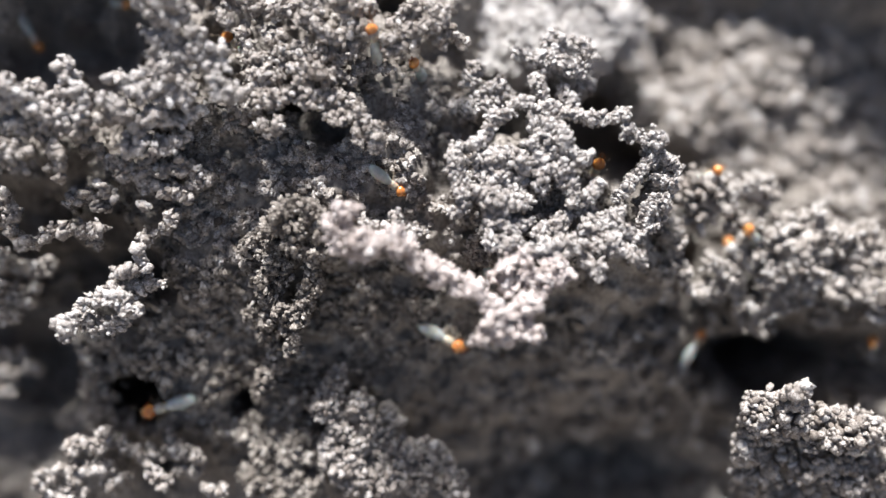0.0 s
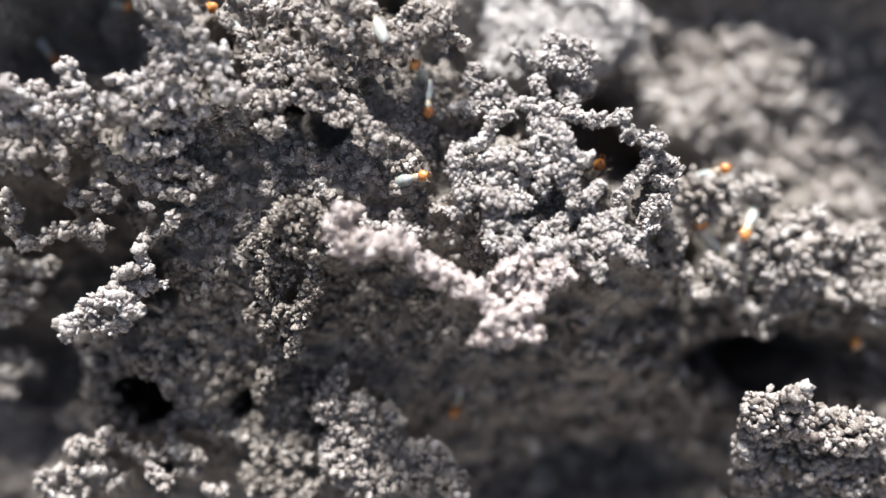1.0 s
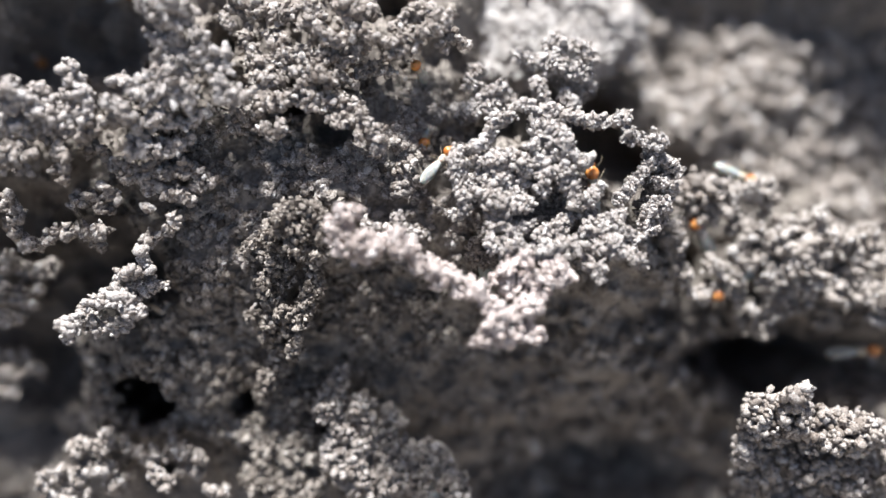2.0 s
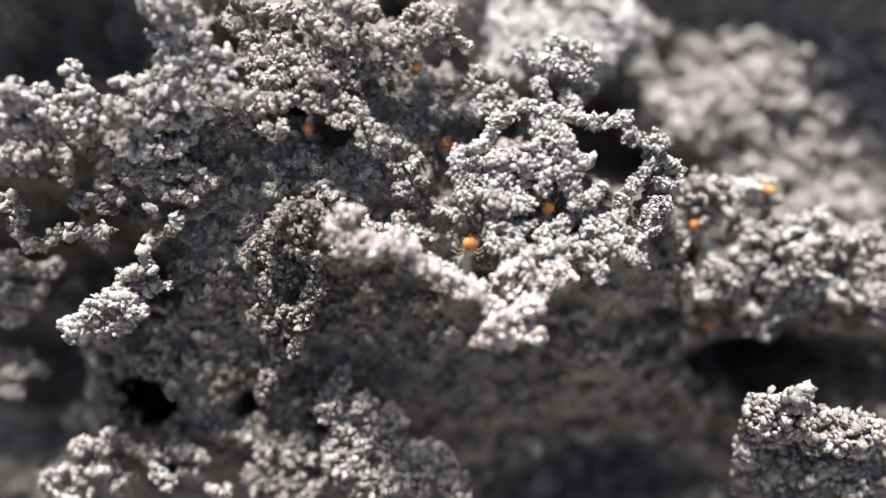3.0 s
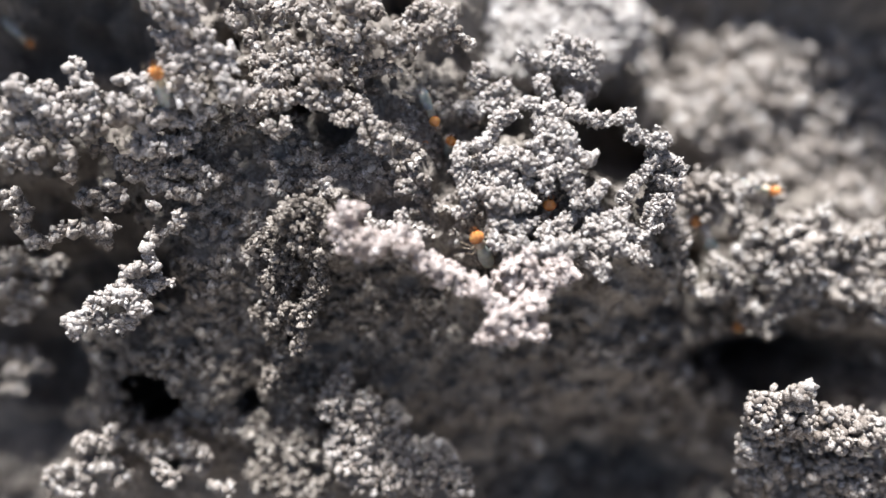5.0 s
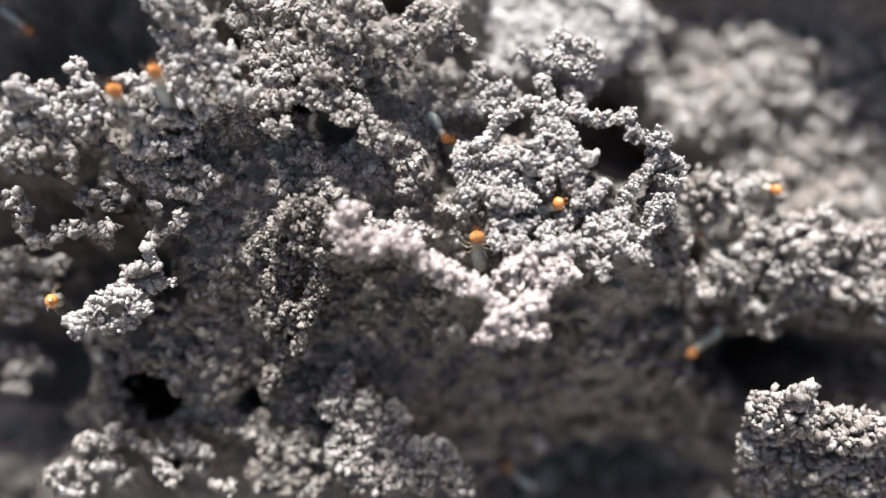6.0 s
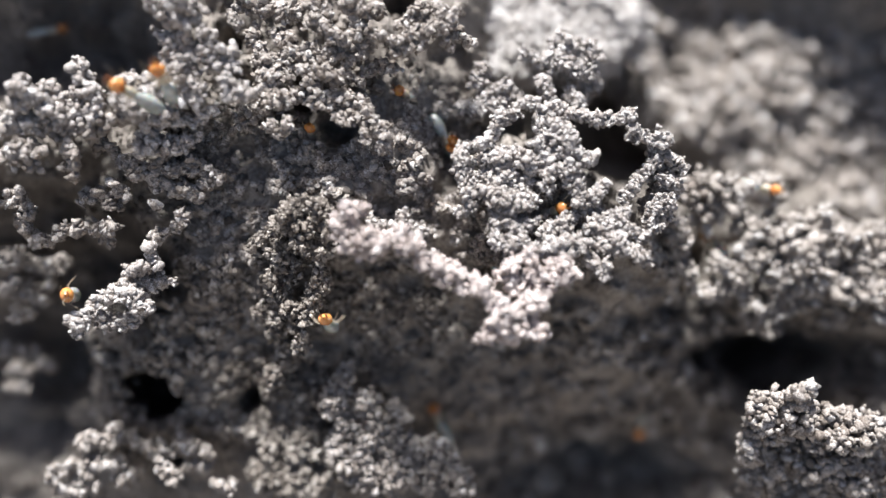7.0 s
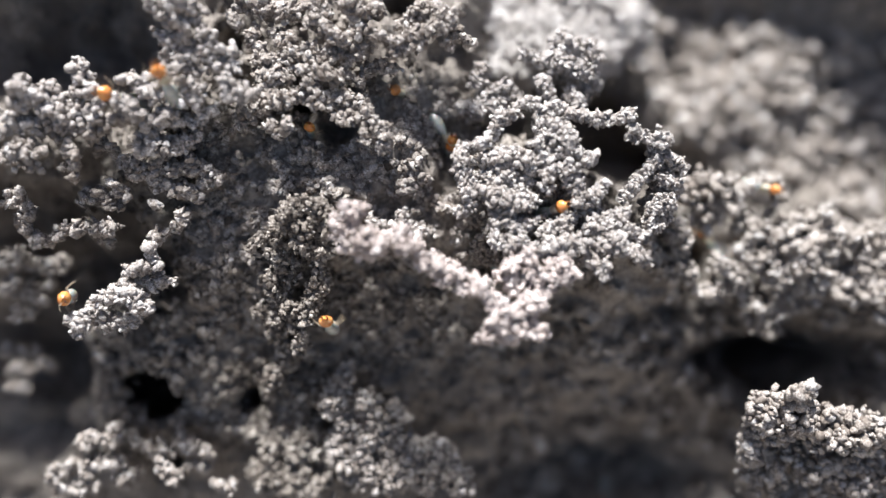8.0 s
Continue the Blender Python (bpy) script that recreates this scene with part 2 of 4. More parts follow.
def scatter(count, box, size, mat, label, clumped=0.0, singles=0):
    """Grains of clay strewn over part of the face; the largest of them are objects of their own."""
    u = RNG.uniform(box[0], box[1], count)
    v = RNG.uniform(box[2], box[3], count)
    p = np.stack([u, v, np.zeros(count)], 1)
    keep = fuzz(p + 13, 1.8) > clumped
    for cu, cv, depth, rad in HOLES:
        keep &= np.hypot(u - cu, v - cv) > rad + 0.2
    u, v = u[keep], v[keep]
    r = size * RNG.uniform(0.55, 1.35, len(u))
    p = np.stack([u, v, face_height(u, v) + r * 0.3], 1)
    order = np.argsort(-r)
    one, rest = order[:singles], order[singles:]
    ob = new("loose_clay", pellets_mesh("loose_clay", p[rest], r[rest], np.zeros(3), 1))
    ob.data.materials.append(mat)
    ob.matrix_world = SLOPE
    tagged(ob, label, "clay grains", kind="stuff")
    for k in one:
        ob = part("pellet", PELLETS[int(k) % len(PELLETS)], mat, mound)
        ob.material_slots[0].link = "OBJECT"
        ob.material_slots[0].material = mat
        ob.matrix_basis = Matrix.LocRotScale(Vector(p[k] * MM), Euler(RNG.uniform(0, 6.28, 3)), Vector([float(r[k])] * 3))


# ---- crusts of pellets ----
def knobs(q, size):
    """How far pellets pile up over a core, from 0 in a pit to 1 on a knob."""
    coarse = np.clip((fuzz(q, size * 4.2) - 0.33) / 0.34, 0, 1)
    fine = np.clip((fuzz(q + 40, size * 1.9) - 0.32) / 0.36, 0, 1)
    return 0.5 * coarse + 0.5 * fine


def crust(name, label, spines, size, mat=CLAY, singles=70, level=1, core=0.42, gaps=0.40, swell=1.6, group="clay crusts on the mound"):
    """A crust built by termites: arms of packed clay (u, v, h, radius in millimetres) set with knobs and chains of pellets."""
    axis = []
    for s in spines:
        for a, b in zip(s, s[1:]):
            a, b = np.array(a, float), np.array(b, float)
            k = max(2, int(np.linalg.norm(b[:3] - a[:3]) / (0.35 * min(a[3], b[3]))) + 1)
            axis += [a + (b - a) * t for t in np.linspace(0, 1, k)]
    axis = np.array(axis)
    # roots that carry the arms down to the face
    roots, buried = [], []
    lens = np.array([0, 0, REACH])
    for a in axis[:: 5]:
        way = (a[:3] - lens) / np.linalg.norm(a[:3] - lens)
        for d in np.arange(0.5 * a[3], 40, 0.9 * a[3]):
            q = a[:3] + way * d
            if q[2] < face_height(q[:1], q[1:2])[0] - 0.5:
                break
            roots.append([*q, a[3] * 0.8])
            buried.append(d)
    base = axis[:, :3].mean(0)
    base[2] = face_height(base[:1], base[1:2])[0]
    thing = new(name)
    thing.matrix_world = SLOPE @ Matrix.Translation(Vector(base * MM))
    tagged(thing, label, "clay crust", group)
    # the packed core
    v, f = BALLS[1]
    cores = np.array([*axis, *roots]) if roots else axis
    n = len(cores)
    p = v[None] * cores[:, None, 3:] * core + cores[:, None, :3]
    p = p + v[None] * ((fuzz(p.reshape(-1, 3), 1.1) - 0.5).reshape(n, -1, 1) * 0.5 * cores[:, None, 3:])
    faces = (f[None] + np.arange(n)[:, None, None] * len(v)).reshape(-1, 3)
    part("core", mesh_of("core", ((p - base) * MM).reshape(-1, 3), faces), SOIL, thing, "packed clay core")
    # a skin of pellets that rises in knobs and sinks in pits
    gap = 1.5 * size
    share = np.concatenate([np.ones(len(axis)), 0.35 * np.exp(-np.array(buried) / 1.6)])
    weight = (cores[:, 3] + size) ** 2 * share
    count = int(7 * (4.4 * (cores[:, 3] + 0.5 * size) ** 2 * share).sum() / gap ** 2) + 400
    pick = RNG.choice(n, count, p=weight / weight.sum())
    d = RNG.normal(size=(count, 3))
    d /= np.linalg.norm(d, axis=1)[:, None]
    d[:, 2] = np.where(d[:, 2] < -0.15, -d[:, 2], d[:, 2])
    c, r = cores[pick, :3], cores[pick, 3:]
    top = (core + 0.08) * r[:, 0] + knobs(c + d * r, size) * (0.62 * r[:, 0] + swell * size)
    deep = RNG.uniform(0, 1, count) ** 1.5 * 1.8 * size
    s = c + d * (top - deep)[:, None]
    near = np.full(count, 9.0)
    for q in cores[::2]:
        np.minimum(near, np.linalg.norm(s - q[:3], axis=1) / q[3], out=near)
    good = (near > core * 0.85) & (fuzz(s + 70, size * 1.5) > gaps) & (s[:, 2] > base[2] - 6)
    s, d = s[good], d[good]
    cell = np.floor(s / gap).astype(np.int64)
    _, first = np.unique(cell[:, 0] * 1000003 + cell[:, 1] * 1009 + cell[:, 2] * 7919, return_index=True)
    p, d = s[first], d[first]
    r = np.clip(size * RNG.lognormal(0, 0.24, len(p)), size * 0.5, size * 1.6)
    # short chains that stand out from the skin, and crumbs on the pellets
    for share, small, step in ((0.16, 0.9, 1.35), (0.35, 0.5, 1.0)):
        some = RNG.choice(len(p), int(len(p) * share), replace=False)
        way = d[some] + RNG.normal(size=(len(some), 3)) * 0.6 + np.array([0, 0.15, 0.2])
        way /= np.linalg.norm(way, axis=1)[:, None]
        p = np.concatenate([p, p[some] + way * r[some, None] * step])
        r = np.concatenate([r, r[some] * small * RNG.uniform(0.75, 1.15, len(some))])
        d = np.concatenate([d, way])
    order = np.argsort(-p[:, 2] + RNG.normal(size=len(p)) * 3)
    one, rest = order[:singles], order[singles:]
    tagged(part("pellet_mass", pellets_mesh("pellet_mass", p[rest], r[rest], base, level, level > 1 or size > 0.36), mat, thing, "crumbly grey clay pellets"), kind="stuff")
    for k in one:
        ob = part("pellet", PELLETS[int(k) % len(PELLETS)], mat, thing)
        ob.material_slots[0].link = "OBJECT"
        ob.material_slots[0].material = mat
        ob.matrix_basis = Matrix.LocRotScale(Vector((p[k] - base) * MM), Euler(RNG.uniform(0, 6.28, 3)), Vector([float(r[k])] * 3))
    return thing


crust("clay_crust", "knobbly towers of coarse grey clay pellets", [
    [(-43.6, 16.9, 8.0, 0.63), (-43.6, 15.9, 7.7, 0.90), (-44.4, 14.6, 7.3, 0.91), (-45.4, 12.2, 6.6, 0.86)],
    [(-43.6, 15.1, 7.4, 0.85), (-41.8, 15.2, 7.5, 0.85), (-41.0, 14.0, 7.1, 0.59)],
    [(-41.1, 16.5, 6.2, 0.59), (-40.5, 15.3, 5.8, 0.81), (-40.6, 14.0, 5.4, 0.93)],
    [(-38.9, 18.6, 6.4, 0.54), (-37.9, 18.8, 6.5, 0.59), (-37.9, 17.6, 6.1, 0.70), (-38.7, 15.9, 5.6, 0.93), (-39.7, 14.4, 5.1, 1.21)],
    [(-36.8, 16.3, 7.1, 0.53), (-36.1, 14.9, 6.7, 0.86), (-36.6, 13.8, 6.4, 0.81)],
    [(-43.8, 13.3, 6.0, 1.19), (-41.6, 12.8, 5.8, 0.81), (-38.8, 13.6, 6.1, 1.19)]], 0.42, mat=PALE, gaps=0.42, swell=0.5)
# added out of view on the left, to keep sun off the lumps below
crust("clay_crust", "unseen grey clay crust added beside the knobbly towers to cast shade", [
    [(-53.0, 16.1, 6.8, 1.72), (-50.4, 14.7, 6.3, 1.73), (-48.1, 13.9, 6.1, 0.97)],
    [(-54.4, 10.8, 5.2, 1.86), (-51.7, 9.3, 4.8, 1.65), (-49.1, 8.5, 4.5, 0.99)],
    [(-54.2, 4.3, 3.7, 1.67), (-50.7, 3.1, 3.4, 1.34)]], 0.46, gaps=0.42, swell=0.5)
crust("clay_crust", "crumbly grey clay shelf over a dark hollow", [
    [(-41.0, 12.0, 5.2, 0.77), (-39.4, 12.6, 5.4, 0.82), (-37.8, 13.1, 5.5, 0.76)],
    [(-38.2, 11.7, 4.3, 0.44), (-36.9, 11.0, 4.1, 0.67), (-35.5, 10.0, 3.8, 0.78)],
    [(-37.3, 11.9, 6.1, 0.43), (-34.8, 13.2, 6.5, 0.59), (-33.3, 13.6, 6.6, 0.59)],
    [(-39.5, 10.2, 6.2, 0.54), (-39.1, 8.8, 5.8, 0.81), (-39.5, 7.3, 5.4, 0.55)],
    [(-45.4, 9.7, 6.4, 1.08), (-43.6, 10.0, 6.4, 0.97), (-43.6, 8.3, 5.9, 0.87)],
    [(-35.1, 9.1, 3.7, 0.61), (-33.6, 8.2, 3.5, 0.95), (-32.5, 7.5, 3.3, 0.50)],
    [(-35.6, 6.6, 3.6, 0.56), (-34.8, 5.5, 3.3, 0.56)],
    [(-36.5, 4.5, 2.4, 0.57), (-38.0, 5.7, 2.7, 0.51), (-39.7, 4.9, 2.5, 0.57)],
    [(-46.9, 5.6, 3.2, 0.90), (-45.6, 4.0, 2.7, 0.79), (-46.3, 1.9, 2.1, 0.85)]], 0.42, gaps=0.42, swell=0.5)
crust("clay_crust", "tall leaning tower of coarse grey clay pellets", [
    [(-29.7, 24.6, 8.7, 0.63), (-28.1, 24.9, 8.8, 0.94), (-26.1, 24.3, 8.7, 0.94), (-24.8, 24.0, 8.7, 0.47)],
    [(-28.7, 23.4, 7.8, 0.95), (-26.8, 23.1, 7.8, 0.95), (-25.9, 23.1, 7.8, 0.48)],
    [(-29.8, 22.1, 6.7, 0.64), (-28.7, 21.4, 6.7, 0.97), (-27.2, 21.5, 6.7, 0.97), (-26.5, 19.9, 6.6, 1.13)],
    [(-24.9, 21.7, 8.1, 0.63), (-24.2, 20.6, 8.1, 0.84), (-24.8, 20.2, 8.0, 0.74)],
    [(-28.3, 20.0, 6.5, 0.65), (-26.8, 18.9, 6.4, 0.92), (-26.6, 18.4, 6.4, 0.97)],
    [(-24.2, 19.1, 7.3, 0.85), (-23.2, 18.5, 7.3, 0.75), (-22.4, 19.5, 7.4, 0.53), (-21.9, 18.5, 7.3, 0.48)],
    [(-22.5, 17.0, 8.2, 0.63), (-21.9, 15.7, 8.1, 0.74), (-20.4, 15.4, 8.1, 0.63)]], 0.4, mat=PALE, gaps=0.42, swell=0.5)
crust("clay_crust", "rugged grey clay crust piled below a tower", [
    [(-33.3, 17.2, 6.9, 0.43), (-32.4, 17.1, 6.9, 0.48), (-31.4, 16.4, 6.7, 0.59), (-30.4, 17.2, 6.9, 0.75)],
    [(-29.5, 17.6, 7.3, 0.64), (-28.4, 17.9, 7.4, 0.69), (-27.4, 18.5, 7.6, 0.69)],
    [(-33.7, 14.9, 7.7, 0.53), (-32.5, 14.4, 7.6, 0.80), (-32.0, 13.4, 7.3, 0.59)],
    [(-30.6, 15.7, 6.9, 1.02), (-28.7, 16.0, 7.0, 1.18), (-26.8, 16.3, 7.1, 0.91), (-25.9, 15.2, 6.8, 0.81)],
    [(-25.5, 13.9, 5.9, 0.71), (-24.7, 13.8, 5.8, 0.33)],
    [(-31.4, 12.8, 5.4, 1.04), (-29.3, 13.4, 5.6, 1.31), (-27.2, 13.1, 5.5, 0.98)],
    [(-32.5, 10.7, 5.0, 0.88), (-30.1, 10.8, 5.0, 1.26), (-27.8, 10.7, 5.0, 1.04), (-26.3, 11.4, 5.2, 0.71)]], 0.36, mat=PALE, gaps=0.42, swell=0.5)
crust("clay_crust", "ragged lower fringe of a grey clay crust", [
    [(-30.9, 8.7, 3.6, 0.95), (-28.9, 8.3, 3.5, 1.12), (-26.8, 8.6, 3.6, 0.84), (-25.1, 8.0, 3.4, 0.50)],
    [(-31.3, 7.0, 3.5, 0.56), (-30.1, 6.3, 3.3, 0.67), (-28.1, 6.2, 3.3, 0.62), (-26.8, 5.4, 3.1, 0.56)],
    [(-26.3, 6.8, 3.2, 0.62), (-24.3, 7.5, 3.4, 0.45)],
    [(-28.8, 3.4, 3.1, 0.51), (-28.5, 2.8, 2.9, 0.56), (-29.5, 2.0, 2.7, 0.51)],
    [(-31.5, 4.6, 4.1, 0.44), (-31.1, 4.2, 3.9, 0.33)],
    [(-30.7, 1.6, 2.4, 0.45), (-31.8, 1.0, 2.2, 0.51)]], 0.34, gaps=0.42, swell=0.5)
crust("clay_crust", "thin clay shelf jutting over a dark hollow", [
    [(-45.1, 0.4, 2.3, 0.62), (-43.5, 0.7, 2.4, 0.57), (-41.8, 1.4, 2.6, 0.51), (-39.5, 2.1, 2.8, 0.56), (-37.8, 1.9, 2.7, 0.68), (-36.5, 2.0, 2.8, 0.56)],
    [(-37.6, 1.2, 1.6, 0.51), (-37.3, 0.2, 1.4, 0.29)]], 0.4, gaps=0.42, swell=0.5)
crust("clay_crust", "drooping lumps of grey clay at the rim of a cavity", [
    [(-53.3, -2.0, -6.9, 1.13), (-51.6, -1.4, -6.9, 0.75)],
    [(-50.9, -2.6, -9.2, 0.90), (-49.3, -3.3, -9.2, 0.84), (-47.9, -1.9, -9.2, 0.45)],
    [(-53.5, -4.8, -7.9, 1.15), (-51.1, -5.8, -7.9, 1.02), (-49.7, -6.8, -7.9, 0.83)],
    [(-49.5, -4.5, -8.9, 0.51), (-49.9, -5.5, -8.9, 0.39)],
    [(-52.8, -8.2, -7.9, 0.76), (-51.1, -8.4, -7.9, 0.51)]], 0.42, gaps=0.42, swell=0.5)
crust("clay_crust", "hanging branch of pale grey clay pellets", [
    [(-32.2, 0.1, 2.9, 0.62), (-32.0, -1.0, 2.9, 0.68)],
    [(-31.4, -2.0, 3.0, 0.51), (-32.9, -2.4, 3.0, 0.73), (-34.2, -2.7, 3.0, 0.79), (-34.9, -4.0, 3.0, 0.79)],
    [(-33.8, -4.2, 1.6, 0.69), (-32.2, -3.9, 1.6, 0.51), (-30.4, -3.7, 1.6, 0.40)],
    [(-34.6, -5.3, 3.5, 0.84), (-33.3, -6.0, 3.5, 0.84), (-32.0, -6.4, 3.5, 0.56)],
    [(-35.7, -4.2, 2.9, 0.62), (-36.6, -5.3, 2.9, 0.56), (-37.9, -5.6, 2.9, 0.45)],
    [(-34.8, -4.0, 1.6, 0.80), (-33.4, -5.0, 1.6, 0.74)],
    [(-40.4, -7.8, 3.6, 0.50), (-39.4, -8.2, 3.6, 0.84), (-39.5, -9.2, 3.6, 0.50)],
    [(-39.6, -7.4, 1.1, 0.63), (-37.7, -8.2, 1.1, 0.86), (-37.9, -9.2, 1.1, 0.69)],
    [(-35.9, -8.6, 1.5, 0.86), (-34.7, -8.1, 1.5, 0.69), (-34.1, -7.2, 1.5, 0.63)]], 0.38, mat=PALE, gaps=0.42, swell=0.5)
crust("clay_crust", "crumbly grey clay crust under the broken rim", [
    [(-22.9, 24.4, 5.1, 0.44), (-22.1, 23.4, 5.2, 0.55)],
    [(-21.8, 26.3, 3.5, 0.78), (-20.0, 25.9, 3.5, 0.95), (-18.1, 25.1, 3.6, 1.00), (-16.0, 25.2, 3.6, 0.84)],
    [(-20.9, 23.1, 3.3, 0.56), (-20.4, 21.5, 3.4, 0.50), (-19.9, 19.6, 3.5, 0.73), (-20.1, 17.9, 3.6, 0.56)],
    [(-18.5, 23.0, 3.4, 0.73), (-16.9, 22.2, 3.5, 0.67), (-16.6, 21.0, 3.6, 0.50)],
    [(-13.7, 25.8, 4.6, 0.72), (-12.6, 24.4, 4.7, 0.44)],
    [(-14.5, 24.0, 5.1, 0.77), (-12.4, 22.6, 5.2, 0.77), (-11.1, 21.8, 5.2, 0.88)],
    [(-10.7, 25.5, 5.1, 0.71), (-8.8, 24.9, 5.2, 0.82), (-6.7, 24.9, 5.2, 0.49)],
    [(-9.3, 22.9, 4.9, 0.82), (-7.4, 22.1, 5.0, 0.55)]], 0.36, gaps=0.42, swell=0.5)
crust("clay_crust", "lumpy grey-brown clay band above an arch", [
    [(-19.0, 19.9, 3.9, 0.83), (-17.2, 20.1, 3.9, 1.00), (-14.8, 20.4, 3.9, 0.95), (-12.3, 20.5, 3.9, 0.95), (-10.2, 20.7, 3.9, 0.89), (-8.4, 21.1, 3.9, 0.67)],
    [(-19.3, 16.3, 4.4, 0.77), (-18.9, 17.8, 4.4, 0.77), (-16.8, 18.1, 4.4, 0.77)],
    [(-8.9, 19.1, 2.0, 0.57), (-7.4, 19.5, 2.0, 0.68), (-5.7, 19.6, 2.0, 0.68)],
    [(-11.2, 18.6, 3.3, 0.78), (-9.4, 17.7, 3.3, 0.50)],
    [(-20.1, 15.0, 3.1, 0.67), (-21.6, 14.4, 3.1, 0.62), (-23.0, 12.3, 3.1, 0.45)],
    [(-21.9, 13.0, 3.0, 0.51), (-20.7, 14.2, 3.0, 0.45)]], 0.34, gaps=0.42, swell=0.5)
crust("clay_crust", "curved clay rim round a brown gallery mouth", [
    [(-5.6, 21.6, 5.7, 0.65), (-4.3, 21.8, 5.7, 0.43), (-3.7, 22.8, 5.7, 0.54)],
    [(-5.0, 23.5, 4.4, 0.61), (-2.9, 24.9, 4.4, 0.88), (-1.1, 25.7, 4.4, 0.77)],
    [(-2.1, 22.2, 5.6, 0.65), (-0.8, 23.0, 5.6, 0.76), (0.7, 24.1, 5.6, 0.82)],
    [(0.2, 23.1, 3.7, 0.67), (1.3, 22.7, 3.7, 0.56), (2.4, 21.9, 3.7, 0.39)],
    [(0.0, 21.5, 5.1, 0.33), (0.4, 21.0, 5.1, 0.27)],
    [(-2.5, 21.2, 5.3, 0.44), (-4.3, 21.0, 5.3, 0.44), (-5.6, 20.3, 5.3, 0.49)]], 0.34, gaps=0.42, swell=0.5)
crust("clay_arch", "thin arch of clay pellets over a dark gallery", [
    [(-18.8, 15.2, 4.7, 0.72), (-17.0, 15.4, 4.7, 0.72), (-15.8, 16.0, 4.7, 0.54)],
    [(-14.8, 18.6, 5.5, 0.47), (-13.3, 18.3, 5.5, 0.59), (-11.8, 17.7, 5.5, 0.47)],
    [(-14.3, 17.4, 4.9, 0.66), (-13.4, 16.1, 4.9, 0.78), (-13.8, 15.0, 4.9, 0.54)],
    [(-12.5, 15.0, 4.7, 0.54), (-11.0, 15.4, 4.7, 0.54), (-9.3, 15.0, 4.7, 0.48), (-8.4, 14.9, 4.7, 0.48)],
    [(-11.6, 14.1, 4.7, 0.42), (-10.3, 13.7, 4.7, 0.42), (-9.0, 13.7, 4.7, 0.36)],
    [(-8.0, 14.0, 5.7, 0.41), (-7.2, 12.6, 5.7, 0.41), (-6.6, 11.6, 5.7, 0.35), (-6.5, 10.2, 5.7, 0.24)],
    [(-11.2, 12.9, 5.3, 0.36), (-10.8, 12.8, 5.3, 0.30)],
    [(-8.5, 11.9, 5.4, 0.30), (-8.4, 11.1, 5.4, 0.36)],
    [(-18.6, 12.8, 5.4, 0.53), (-17.8, 11.9, 5.4, 0.47), (-16.8, 12.4, 5.4, 0.42), (-16.7, 13.5, 5.4, 0.36)]], 0.29)
crust("clay_turret", "pale grey block of fine clay pellets beside open galleries", [
    [(1.7, 10.1, 4.9, 0.66), (1.7, 8.7, 4.9, 0.66), (2.5, 6.6, 4.9, 0.72), (2.7, 4.7, 4.9, 0.66)],
    [(3.7, 10.7, 4.7, 0.54), (5.1, 12.1, 4.7, 0.54), (5.6, 13.6, 4.7, 0.48), (7.2, 14.2, 4.7, 0.42)],
    [(4.0, 9.3, 4.2, 0.84), (6.1, 9.5, 4.2, 0.90), (7.7, 9.9, 4.2, 0.60)],
    [(8.1, 9.0, 4.6, 0.72), (9.6, 8.6, 4.6, 0.60)],
    [(4.4, 7.4, 3.9, 0.91), (6.4, 7.2, 3.9, 1.21), (8.6, 6.8, 3.9, 0.85)],
    [(4.3, 5.4, 5.2, 0.83), (6.7, 4.8, 5.2, 1.19), (9.0, 4.9, 5.2, 0.65)],
    [(1.3, 3.6, 4.9, 0.36), (2.5, 4.1, 4.9, 0.42)],
    [(5.3, 2.7, 4.8, 0.66), (7.3, 2.3, 4.8, 0.84), (9.0, 2.6, 4.8, 0.60)]], 0.235, mat=PALE, level=2, singles=160)
crust("clay_turret", "pale clay rim of fine pellets round two dark galleries", [
    [(7.8, 15.1, 5.0, 0.30), (8.7, 15.4, 5.0, 0.36), (9.7, 14.7, 5.0, 0.36)],
    [(9.7, 14.0, 4.8, 0.36), (9.9, 12.3, 4.8, 0.42), (10.0, 10.7, 4.8, 0.48)],
    [(10.7, 14.6, 4.5, 0.36), (12.0, 14.8, 4.5, 0.42), (13.3, 14.2, 4.5, 0.54), (15.4, 13.7, 4.5, 0.54), (17.3, 13.6, 4.5, 0.54), (19.4, 13.9, 4.5, 0.54)],
    [(11.4, 13.0, 5.2, 0.65), (12.4, 11.6, 5.2, 0.95), (13.0, 10.1, 5.2, 0.95), (14.8, 9.1, 5.2, 0.65)],
    [(10.6, 9.5, 5.1, 0.66), (11.0, 7.8, 5.1, 0.66), (10.6, 6.6, 5.1, 0.48)],
    [(12.9, 7.8, 5.2, 0.83), (13.6, 6.0, 5.2, 0.65)],
    [(16.6, 6.6, 5.1, 0.42), (15.7, 5.3, 5.1, 0.54), (14.1, 4.7, 5.1, 0.54)]], 0.23, mat=PALE, level=2, singles=160)
